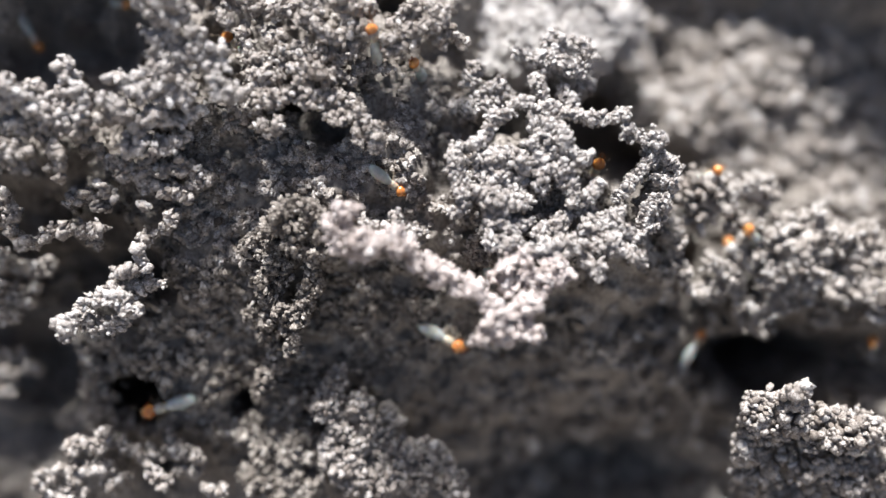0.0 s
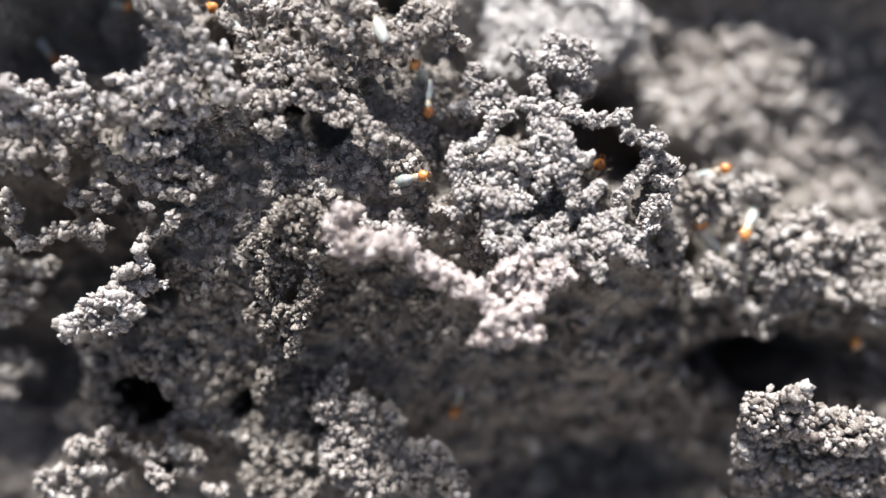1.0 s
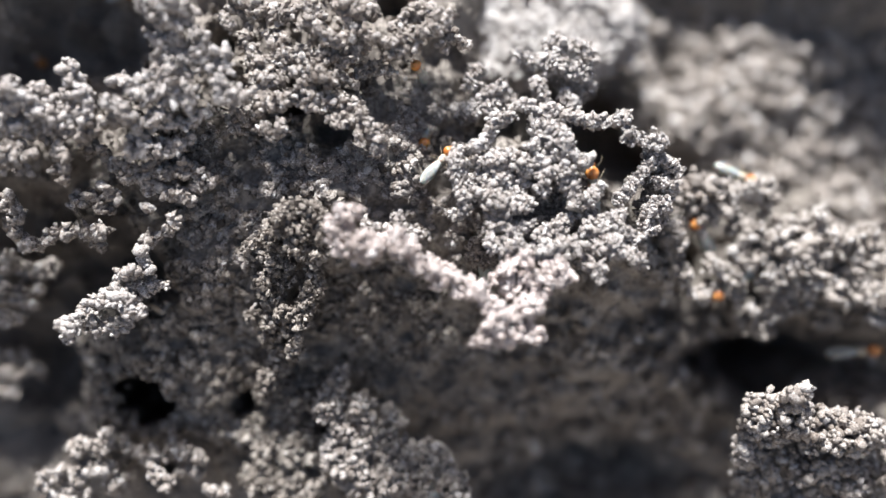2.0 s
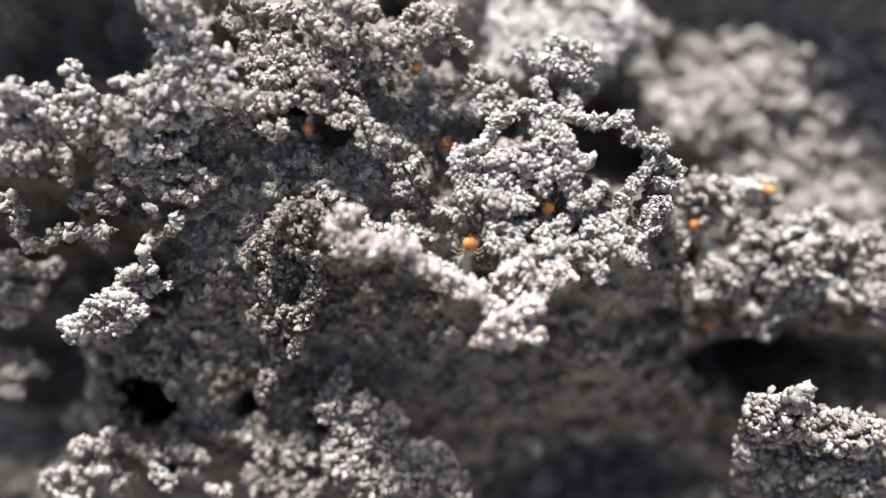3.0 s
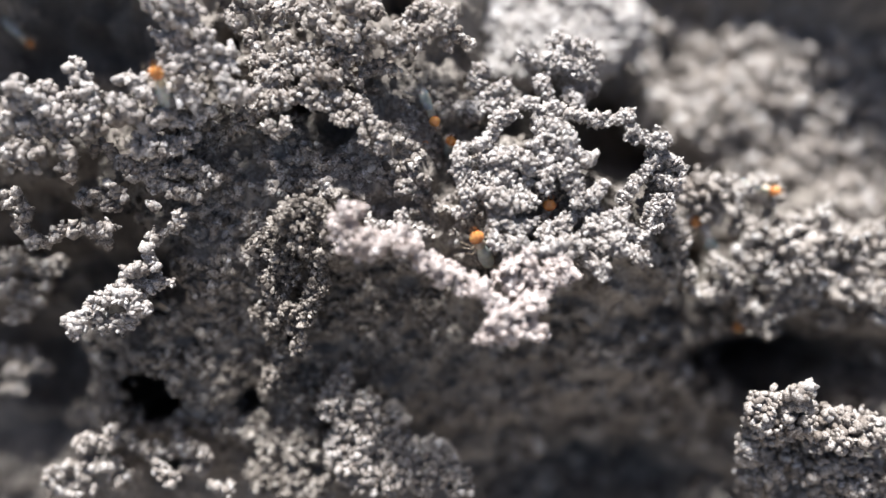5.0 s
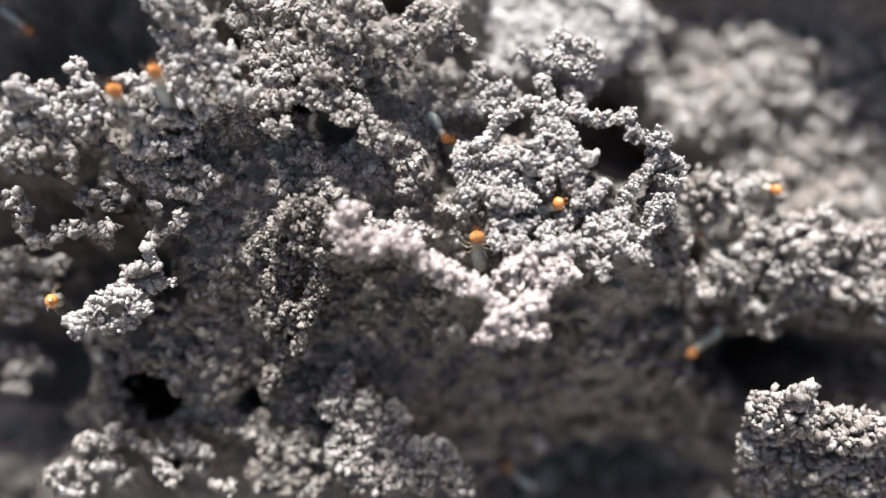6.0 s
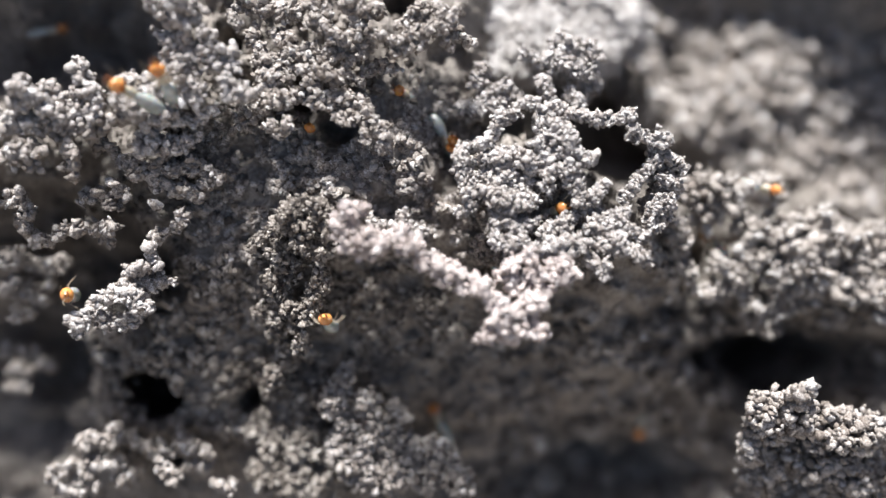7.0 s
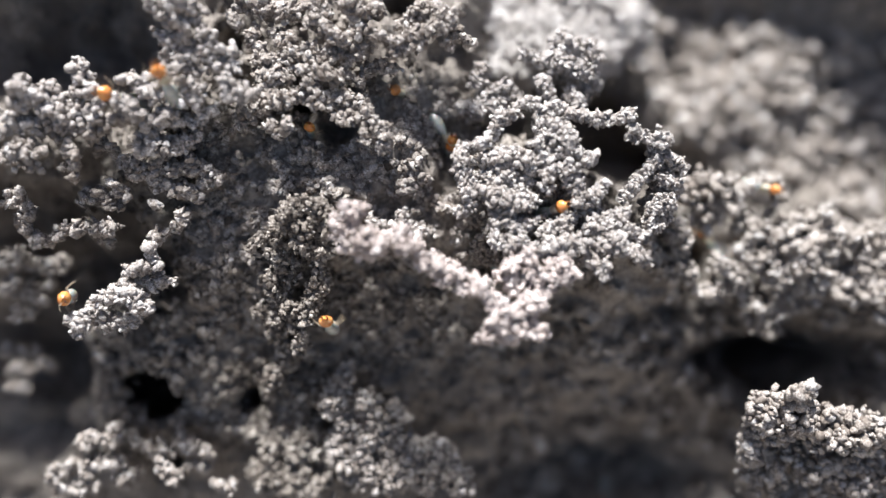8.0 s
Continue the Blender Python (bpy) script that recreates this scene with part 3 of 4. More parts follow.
crust("clay_turret", "curled outer wall of a pale clay turret", [
    [(19.7, 12.8, 4.3, 0.42), (20.1, 11.8, 4.1, 0.48), (21.6, 11.5, 4.1, 0.48), (24.0, 11.3, 4.0, 0.42)],
    [(22.5, 10.6, 2.8, 0.55), (23.8, 9.9, 2.7, 0.55), (24.7, 9.2, 2.5, 0.43), (25.8, 8.6, 2.4, 0.31)],
    [(22.4, 9.2, 3.5, 0.43), (21.4, 7.9, 3.3, 0.43), (20.2, 6.5, 3.0, 0.43), (19.1, 5.3, 2.8, 0.49)],
    [(23.0, 7.3, 2.8, 0.55), (24.4, 6.7, 2.7, 0.49), (25.0, 7.0, 2.8, 0.31)],
    [(23.7, 5.2, 3.0, 0.67), (22.6, 3.9, 2.8, 0.74), (22.1, 2.3, 2.5, 0.68)],
    [(24.0, 8.4, 1.2, 0.69), (25.1, 6.3, 0.8, 0.75), (24.0, 3.3, 0.8, 0.75)]], 0.24, mat=PALE, singles=100)
crust("clay_turret", "spilling front of a pale clay turret", [
    [(5.2, 0.8, 5.8, 0.53), (6.4, -0.1, 6.1, 0.65), (8.0, 0.6, 5.9, 0.83)],
    [(10.3, 1.4, 4.8, 0.84), (12.4, 2.2, 4.5, 0.78), (13.9, 3.4, 4.1, 0.48), (16.1, 4.1, 3.9, 0.54)],
    [(9.5, -0.4, 6.5, 0.70), (11.7, 0.1, 6.3, 0.94), (13.9, 0.6, 6.1, 0.88)],
    [(15.6, 2.3, 5.2, 0.77), (17.6, 2.7, 5.1, 0.72), (18.9, 3.9, 4.7, 0.48)],
    [(16.0, 0.3, 5.6, 0.83), (18.0, 0.4, 5.5, 0.89), (19.5, -0.3, 5.8, 0.53), (20.6, -1.4, 6.2, 0.41)],
    [(15.1, -1.4, 6.0, 0.65), (16.4, -2.1, 6.2, 0.53), (16.5, -3.2, 6.6, 0.35)],
    [(19.0, 1.8, 5.3, 0.65), (20.4, 1.2, 5.5, 0.59)]], 0.245, mat=PALE, singles=160)
crust("clay_turret", "dim inner galleries of a clay turret", [
    [(4.1, 8.2, 1.1, 1.88), (7.6, 6.9, 1.1, 2.25), (11.0, 6.3, 1.1, 2.13)],
    [(12.0, 10.8, 0.5, 1.39), (12.7, 7.0, 0.5, 1.51), (15.5, 2.6, 0.5, 1.64)],
    [(6.0, 2.6, 1.1, 2.00), (10.4, 1.3, 1.1, 2.25), (14.8, 0.1, 1.1, 2.00), (19.1, 0.7, 1.1, 1.63)],
    [(24.1, 7.0, 0.1, 0.89), (22.5, 4.5, 0.1, 1.01)],
    [(4.2, 0.1, 0.3, 1.14), (6.1, -1.8, 0.3, 1.01)]], 0.29, singles=20)
crust("clay_turret", "pale clay crust standing behind the turret", [
    [(13.0, 24.4, -2.5, 0.39), (12.4, 23.0, -2.5, 0.59), (13.8, 22.7, -2.5, 0.65)],
    [(15.1, 23.5, -2.4, 0.59), (16.9, 22.7, -2.4, 0.52), (17.3, 21.1, -2.4, 0.59)],
    [(11.2, 21.7, -2.1, 0.58), (13.0, 20.9, -2.1, 0.78), (15.3, 20.3, -2.1, 0.91)],
    [(11.3, 18.9, -2.4, 0.59), (11.7, 17.1, -2.4, 0.65)],
    [(14.2, 18.0, -2.7, 0.65), (15.3, 16.7, -2.7, 0.65)],
    [(8.7, 22.2, -2.6, 0.39), (10.2, 21.7, -2.6, 0.52)],
    [(6.9, 19.0, -2.5, 0.52), (5.5, 17.9, -2.5, 0.59), (3.5, 15.7, -2.5, 0.65), (1.6, 16.1, -2.5, 0.46)],
    [(3.4, 19.0, -2.8, 0.78), (4.2, 20.6, -2.8, 0.46)],
    [(5.1, 16.0, -2.5, 0.59), (6.5, 17.0, -2.5, 0.52)],
    [(11.6, 21.1, -6.0, 1.22), (15.0, 20.9, -6.0, 1.35), (17.2, 18.9, -7.0, 1.23)],
    [(7.9, 18.0, -6.0, 1.02), (4.5, 17.3, -6.0, 1.02)]], 0.29, mat=PALE)
crust("clay_ridge", "pinkish-grey clay ridge overhanging a dark hollow", [
    [(-9.2, 3.8, 9.0, 0.51), (-10.2, 2.8, 9.0, 0.68), (-10.4, 0.9, 9.0, 0.96)],
    [(-8.1, 0.7, 9.9, 0.95), (-6.3, 0.4, 9.9, 0.90), (-4.5, 0.7, 9.9, 0.90), (-2.8, 0.1, 9.9, 0.84)],
    [(-9.8, 0.1, 8.8, 0.74), (-7.6, -0.4, 8.8, 0.63)],
    [(-2.3, -1.2, 9.0, 0.74), (-0.9, -2.0, 9.0, 0.85), (0.6, -2.4, 9.0, 0.74), (2.3, -3.6, 9.0, 0.68), (3.9, -3.8, 9.0, 0.57)],
    [(4.5, -4.8, 9.8, 0.67), (5.4, -6.2, 9.8, 0.73), (4.9, -8.0, 9.8, 0.84), (3.8, -9.1, 9.8, 0.62)],
    [(5.7, -9.0, 8.7, 0.63), (6.9, -8.4, 8.7, 0.57), (8.3, -8.0, 8.7, 0.46), (9.7, -8.8, 8.7, 0.40)],
    [(6.3, -6.7, 9.0, 0.62), (8.0, -6.2, 9.0, 0.62), (9.1, -5.4, 9.0, 0.57)]], 0.33, mat=PINK, singles=110, gaps=0.2)
crust("clay_ridge", "grey clay crest joining a ridge to the turret", [
    [(5.9, -3.0, 7.0, 0.58), (7.4, -4.1, 7.3, 0.70), (9.3, -4.6, 7.4, 0.64)],
    [(8.5, -2.5, 7.1, 0.70), (10.5, -3.8, 7.4, 0.69), (12.0, -3.0, 7.2, 0.64)],
    [(12.6, -1.5, 6.8, 0.70), (11.1, -1.9, 7.0, 0.70), (13.1, -2.8, 7.2, 0.46)],
    [(6.7, -1.7, 7.8, 0.52), (8.4, -1.1, 7.7, 0.58)]], 0.31, mat=PINK)
crust("clay_ridge", "small crumbs of clay on the back of the ridge", [
    [(-8.0, 2.7, 4.7, 0.30), (-6.5, 2.2, 4.7, 0.36), (-4.8, 1.9, 4.7, 0.30), (-2.5, 1.6, 4.7, 0.24)],
    [(-4.7, 2.5, 5.7, 0.24), (-4.6, 3.4, 5.7, 0.35)]], 0.24, mat=PALE, singles=20)
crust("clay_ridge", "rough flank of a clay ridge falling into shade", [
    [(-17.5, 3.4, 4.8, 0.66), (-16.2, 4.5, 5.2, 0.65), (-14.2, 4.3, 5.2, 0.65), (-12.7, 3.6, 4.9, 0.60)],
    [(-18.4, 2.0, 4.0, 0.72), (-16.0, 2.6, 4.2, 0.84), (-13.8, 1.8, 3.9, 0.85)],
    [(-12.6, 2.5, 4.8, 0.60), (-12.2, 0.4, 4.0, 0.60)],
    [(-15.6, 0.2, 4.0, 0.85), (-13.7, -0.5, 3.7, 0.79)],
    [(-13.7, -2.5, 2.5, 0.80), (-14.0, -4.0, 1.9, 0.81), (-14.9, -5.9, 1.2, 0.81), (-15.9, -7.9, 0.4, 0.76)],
    [(-17.4, -7.0, 0.8, 0.69), (-16.5, -9.6, -0.2, 0.70), (-16.4, -12.1, -1.1, 0.51)]], 0.27, mat=SILT_SHADE)
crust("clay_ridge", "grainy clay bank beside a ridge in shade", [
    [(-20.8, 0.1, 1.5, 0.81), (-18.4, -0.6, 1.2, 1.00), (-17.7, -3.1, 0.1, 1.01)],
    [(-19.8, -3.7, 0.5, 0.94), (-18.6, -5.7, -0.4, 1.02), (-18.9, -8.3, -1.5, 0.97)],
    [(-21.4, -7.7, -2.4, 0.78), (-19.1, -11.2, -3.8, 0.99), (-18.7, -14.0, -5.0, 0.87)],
    [(-20.3, -14.6, -4.7, 0.80), (-21.2, -16.8, -5.6, 0.67)]], 0.27, mat=SILT_SHADE)
crust("clay_crust", "soft grey clay crust at the lip of the hollow", [
    [(-11.9, -15.2, -5.0, 1.01), (-13.1, -17.0, -5.0, 1.34), (-13.4, -19.4, -5.0, 1.47)],
    [(-9.0, -17.6, -5.5, 0.88), (-10.0, -19.2, -5.5, 1.48), (-8.4, -20.9, -5.5, 1.48)],
    [(-6.1, -19.7, -5.7, 1.01), (-4.6, -20.5, -5.7, 0.68)],
    [(-9.8, -22.9, -6.3, 1.90), (-6.4, -23.5, -6.3, 1.70), (-3.0, -24.4, -6.3, 1.50)],
    [(-1.4, -24.1, -6.0, 1.08), (0.4, -26.1, -6.0, 1.36), (1.4, -28.3, -6.0, 1.49)],
    [(-11.2, -26.5, -6.4, 2.04), (-7.8, -26.9, -6.4, 2.31), (-3.3, -27.3, -6.4, 2.31)],
    [(-11.8, -21.6, -6.1, 1.63), (-12.5, -24.3, -6.1, 1.76)]], 0.37, gaps=0.34, swell=1.0)
# same clay as its neighbours, its shade put in with darker grains
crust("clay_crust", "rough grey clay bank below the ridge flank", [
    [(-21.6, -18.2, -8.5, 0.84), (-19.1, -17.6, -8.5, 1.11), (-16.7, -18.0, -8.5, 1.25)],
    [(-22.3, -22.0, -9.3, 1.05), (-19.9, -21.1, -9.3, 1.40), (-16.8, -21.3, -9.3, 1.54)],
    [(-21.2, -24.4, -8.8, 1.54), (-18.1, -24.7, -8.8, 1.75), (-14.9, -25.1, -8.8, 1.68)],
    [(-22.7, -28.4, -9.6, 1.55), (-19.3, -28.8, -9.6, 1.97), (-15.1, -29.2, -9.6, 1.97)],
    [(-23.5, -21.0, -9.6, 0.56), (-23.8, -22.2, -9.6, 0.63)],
    [(-20.5, -14.6, -8.7, 0.77), (-18.4, -15.8, -8.7, 0.91), (-15.6, -16.1, -8.7, 0.84)]], 0.32, mat=SILT_SHADE, gaps=0.36)
crust("clay_crust", "low crumbly clay crust beside a dark exit hole", [
    [(-39.5, -21.9, -5.9, 0.37), (-39.9, -23.2, -5.9, 0.81), (-42.2, -23.6, -5.9, 0.75), (-43.7, -23.6, -5.9, 0.50)],
    [(-38.0, -23.1, -6.5, 0.56), (-37.1, -24.2, -6.5, 0.56), (-35.2, -24.6, -6.5, 0.56), (-33.3, -24.9, -6.5, 0.56)],
    [(-31.9, -22.8, -6.4, 0.50), (-31.4, -24.1, -6.4, 0.63), (-29.9, -24.6, -6.4, 0.50), (-28.4, -25.4, -6.4, 0.38)],
    [(-29.4, -27.0, -7.0, 0.50), (-31.1, -26.6, -7.0, 0.57)],
    [(-47.6, -27.8, -6.4, 0.81), (-45.2, -26.6, -6.4, 0.81), (-42.1, -26.2, -6.4, 0.88), (-39.4, -25.9, -6.4, 0.75)],
    [(-33.9, -26.0, -5.3, 0.68), (-32.3, -27.4, -5.3, 0.74)],
    [(-37.6, -27.6, -7.1, 0.57), (-39.6, -28.7, -7.1, 0.69)],
    [(-43.5, -29.1, -7.1, 0.95), (-46.9, -29.8, -7.1, 0.76)],
    [(-27.5, -28.5, -5.4, 0.62), (-25.6, -29.0, -5.4, 0.43)]], 0.38, swell=1.0)
crust("clay_crust", "soft grey clay lumps at the edge of a cavity", [
    [(-59.1, -13.9, -17.9, 0.92), (-56.9, -14.8, -17.9, 0.99), (-55.6, -14.0, -17.9, 0.63)],
    [(-54.2, -15.5, -16.4, 0.56), (-53.2, -15.9, -16.4, 0.42)],
    [(-57.8, -16.1, -16.0, 0.69), (-55.5, -16.6, -16.0, 0.62)],
    [(-58.2, -18.7, -16.1, 0.55), (-55.9, -19.0, -16.1, 0.41)]], 0.38, gaps=0.42, swell=0.5)
crust("clay_crust", "sunlit pale clay crust with sparkling pellets", [
    [(38.3, -15.8, 3, 1.1), (38.6, -18.9, 0.1, 1.6), (36.7, -21.3, -2.1, 1.7)],
    [(35, -17.7, 1.2, 0.9), (36.4, -20.5, -1.3, 1.3)],
    [(34.9, -21.7, -2.4, 0.9), (37.5, -25.6, -5.7, 2.3), (41.1, -30.1, -9.3, 2.8)],
    [(41.2, -19.7, -0.6, 1.9), (45.4, -20.5, -1.3, 1.9), (50.3, -21.3, -2.1, 1.6)],
    [(42.6, -24.7, -4.9, 2.9), (48.7, -26.5, -6.4, 3.4), (54.3, -28.3, -7.8, 3.5)],
    [(45.4, -19.3, -0.2, 0.8), (48.4, -21.3, -2.1, 1.6)],
    [(46, -30.1, -9.3, 3.5), (53.4, -31, -10, 3.5)]], 0.46)
crust("clay_crust", "tumbled grey clay crust at the far side", [
    [(37.5, 2.5, -10, 1.6), (40.7, 1.8, -10, 2.4), (46.9, 0.8, -11, 2.9), (53.8, -0.6, -12, 2.9)],
    [(38.2, -0.6, -10, 1.7), (44, -2.8, -11, 2.6), (49.7, -4.2, -11, 2.1), (56, -7.1, -11, 1.9)],
    [(29.8, 6.6, -8, 1.2), (34.7, 7.4, -9, 1.5), (40.4, 6.8, -10, 1.3)],
    [(30.9, 4.6, -9, 1.1), (35.8, 5.4, -10, 1.1)]], 0.52, core=0.45, gaps=0.46)
crust("clay_crust", "weathered lumps of grey clay far behind", [
    [(45.0, 15.2, -35.0, 2.4), (51.7, 17.6, -36.0, 3.2), (60.3, 20.5, -37.0, 3.6), (71.0, 22.7, -37.0, 4.0)],
    [(47.8, 11.5, -33.0, 2.6), (56.2, 12.4, -34.0, 3.0), (63.7, 14.3, -35.0, 3.6), (71.8, 15.2, -35.0, 3.9)],
    [(38.6, 17.7, -34.0, 3.6), (46.3, 21.2, -36.0, 4.1), (55.3, 26.6, -38.0, 4.2), (64.6, 31.7, -40.0, 4.2), (73.3, 35.6, -41.0, 4.3)],
    [(41.7, 27.5, -38.0, 3.7), (50.6, 31.7, -40.0, 3.7), (61.9, 36.8, -42.0, 3.8)],
    [(54.4, 7.1, -32.0, 2.2), (61.9, 8.0, -33.0, 3.1), (69.7, 8.9, -33.0, 3.5)]], 0.75, core=0.78, singles=30)
crust("clay_crust", "pale sunlit clay lumps in the distance", [
    [(27.4, 37.2, -40.0, 3.7), (32.1, 32.6, -40.0, 3.1), (29.7, 26.6, -38.0, 2.8)],
    [(34.5, 38.7, -42.0, 3.8), (44.6, 40.3, -44.0, 4.8)],
    [(37.3, 31.2, -42.0, 3.8), (47.4, 33.6, -44.0, 4.2), (58.9, 40.9, -46.0, 3.9)],
    [(32.9, 21.6, -36.0, 3.0), (41.1, 23.1, -39.0, 3.7), (48.6, 26.5, -42.0, 3.8)]], 0.75, core=0.78, singles=30)
# these lumps are coloured near white to carry the sun's glare
crust("clay_crust", "clay lumps behind the turret, whitened for sun glare", [
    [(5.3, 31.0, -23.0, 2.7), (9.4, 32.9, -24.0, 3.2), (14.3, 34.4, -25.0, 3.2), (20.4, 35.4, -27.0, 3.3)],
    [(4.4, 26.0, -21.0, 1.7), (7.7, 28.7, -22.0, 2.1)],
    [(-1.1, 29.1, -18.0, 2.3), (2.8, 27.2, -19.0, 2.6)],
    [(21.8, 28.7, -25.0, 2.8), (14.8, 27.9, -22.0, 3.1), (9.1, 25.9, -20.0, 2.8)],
    [(25.5, 31.7, -27.0, 3.3), (18.4, 32.0, -25.0, 3.6)]], 0.5, singles=30, core=0.85, mat=GLARE)
crust("clay_crust", "scattered crumbs of clay on the dark slope", [
    [(27.2, -1.6, -6, 0.8), (29.3, -3.2, -7, 1)],
    [(28.2, 0.7, -6, 0.8), (26.7, 2.7, -5, 0.8)],
    [(30.5, -5.1, -8, 0.6), (31.6, -5.8, -8, 0.6)],
    [(35.7, -3, -9.1, 0.5), (37.2, -3.7, -9.6, 0.4)],
    [(40.1, -9.9, -12.4, 0.8), (42.5, -11, -12.9, 0.5)],
    [(42.1, -6.4, -10.8, 0.5), (43.3, -6.9, -11.3, 0.5)],
    [(37.9, -7.2, -11.1, 0.8), (40, -8.1, -11.6, 0.8)],
    [(33.3, -5.3, -10.3, 0.6), (35.4, -6.2, -10.8, 0.5)],
    [(40.5, -4.7, -9.9, 0.8), (43, -5.7, -10.4, 0.6)]] + [
    [(38.1, -9.1, -12.1, 0.8), (40, -9.9, -12.6, 0.8)],
    [(41.7, -7.2, -11.2, 0.6), (43.7, -8, -11.7, 0.5)],
    [(38, -8.5, -11.7, 0.4), (39, -8.8, -12.2, 0.7)],
    [(37.2, -6.3, -10.7, 0.6), (38.9, -7, -11.2, 0.9)],
    [(35.3, -4.8, -10, 0.7), (36.5, -5.3, -10.5, 0.6)],
    [(39, -8.3, -11.7, 0.6), (40.5, -9, -12.2, 0.8)],
    [(32.9, -1.7, -8.5, 0.8), (34.2, -2.2, -9, 0.7)],
    [(36, -4.6, -9.9, 0.6), (37.2, -5, -10.4, 0.4)]], 0.42, singles=40)

scatter(5000, (-50, -15, -26, -4), 0.46, SILT_SHADE, "dim clay grit on the floor round the exit hole", 0.38, 0)
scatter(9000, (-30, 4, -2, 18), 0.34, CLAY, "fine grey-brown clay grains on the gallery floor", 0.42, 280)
scatter(9000, (-32, 6, -16, 0), 0.25, SILT_SHADE, "fine dim clay grains under the ridge", 0.36, 0)
scatter(9000, (-60, 58, -42, -2), 0.32, SILT_SHADE, "dim clay grains strewn over the shaded slope", 0.36, 0)
scatter(4500, (4, 60, -44, -3), 0.8, SILT_SHADE, "coarse clay crumbs on the dark slope", 0.5, 0)
scatter(5500, (-62, 62, -2, 44), 0.40, SILT_SHADE, "loose clay grains between the crusts", 0.36, 0)
scatter(4500, (22, 66, 2, 46), 0.4, CLAY, "coarse pale clay grains on the lower level", 0.45, 0)


# ---- termites ----
def rings(name, sections, seg=14):
    """A body of revolution along x: sections of x, half width, half height, centre height, in millimetres."""
    verts, faces = [], []
    for x, w, t, z in sections:
        verts += [(x, w * math.cos(2 * math.pi * k / seg), z + t * math.sin(2 * math.pi * k / seg)) for k in range(seg)]
    for i in range(len(sections) - 1):
        for k in range(seg):
            a, b = i * seg + k, i * seg + (k + 1) % seg
            faces.append((a, b, b + seg, a + seg))
    return mesh_of(name, np.array(verts) * MM, np.array(faces))


def egg(name, x0, x1, w, t, z, steps=12, ribs=0, dent=0.05, lean=0.0, blunt=0.62):
    s = []
    for k in range(steps + 1):
        a = k / steps
        b = max(math.sin(math.pi * (0.02 + 0.96 * a)), 0.02) ** blunt * (1 + lean * (a - 0.5))
        b *= 1 - dent * abs(math.sin(math.pi * ribs * a)) if ribs else 1
        s.append((x0 + (x1 - x0) * a, w * b, t * b, z))
    return rings(name, s)


def tube(name, points, radii, seg=6):
    verts, faces = [], []
    for i, p in enumerate(points):
        a, b = Vector(points[max(i - 1, 0)]), Vector(points[min(i + 1, len(points) - 1)])
        q = (b - a).to_track_quat("Z", "Y")
        for k in range(seg):
            o = q @ Vector((math.cos(2 * math.pi * k / seg), math.sin(2 * math.pi * k / seg), 0)) * radii[i]
            verts.append((Vector(p) + o)[:])
    for i in range(len(points) - 1):
        for k in range(seg):
            a, b = i * seg + k, i * seg + (k + 1) % seg
            faces.append((a, b, b + seg, a + seg))
    return mesh_of(name, np.array(verts) * MM, np.array(faces))


def termite_parts():
    """Meshes of one worker, five millimetres long, head along +x, standing on z = 0."""
    legs = []
    for side in (1, -1):
        for x, out in ((0.95, 0.5), (0.6, 0.05), (0.25, -0.5)):
            legs.append((tube("leg", [(0, 0, 0), (out * 0.5, side * 0.55, 0.2), (out * 1.0, side * 0.95, -0.2), (out * 1.35, side * 1.2, -0.5)],
                              [0.05, 0.04, 0.026, 0.015]), (x, side * 0.28, 0.52)))
    return dict(
        head=egg("head", 1.15, 2.5, 0.65, 0.54, 0.72, 14, lean=-0.25),
        thorax=egg("thorax", -0.1, 1.5, 0.50, 0.42, 0.64, 14, ribs=3, dent=0.12),
        abdomen=egg("abdomen", -2.9, 0.4, 0.70, 0.58, 0.66, 22, ribs=8, dent=0.06, lean=-0.25, blunt=0.46),
        jaws=[tube("jaw", [(2.45, s * 0.24, 0.55), (2.72, s * 0.22, 0.5), (2.88, s * 0.06, 0.47)], [0.1, 0.08, 0.02]) for s in (1, -1)],
        antennae=[tube("antenna", [(2.35, s * 0.3, 0.8), (2.6, s * 0.55, 1.0), (2.95, s * 0.8, 0.9), (3.4, s * 0.95, 0.72)], [0.025, 0.022, 0.018, 0.012])
                  for s in (1, -1)],
        legs=legs)


WORKER = termite_parts()


def termite(label, big=1.0):
    t = new("termite")
    t.scale = (big, big, big)
    head = part("head", WORKER["head"], HEAD, t, "glossy amber head")
    part("thorax", WORKER["thorax"], THORAX, t, "straw-coloured thorax")
    part("abdomen", WORKER["abdomen"], BELLY, t, "translucent milky-grey abdomen")
    for m in WORKER["jaws"]:
        part("jaw", m, JAW, head, "dark brown jaw")
    for m in WORKER["antennae"]:
        part("antenna", m, LIMB, head)
    for m, place in WORKER["legs"]:
        part("leg", m, LIMB, t).location = Vector(place) * MM
    return tagged(t, label, "termite", "termites on the mound")


def stand(u, v, h, heading, pitch=0.0, roll=0.0):
    """A termite's pose on the face: its middle, its heading in the face (degrees from u towards v) and how far its head is raised."""
    return SLOPE @ Matrix.Translation((u * MM, v * MM, h * MM)) @ pose(0, 0, 0, roll, -pitch, heading)


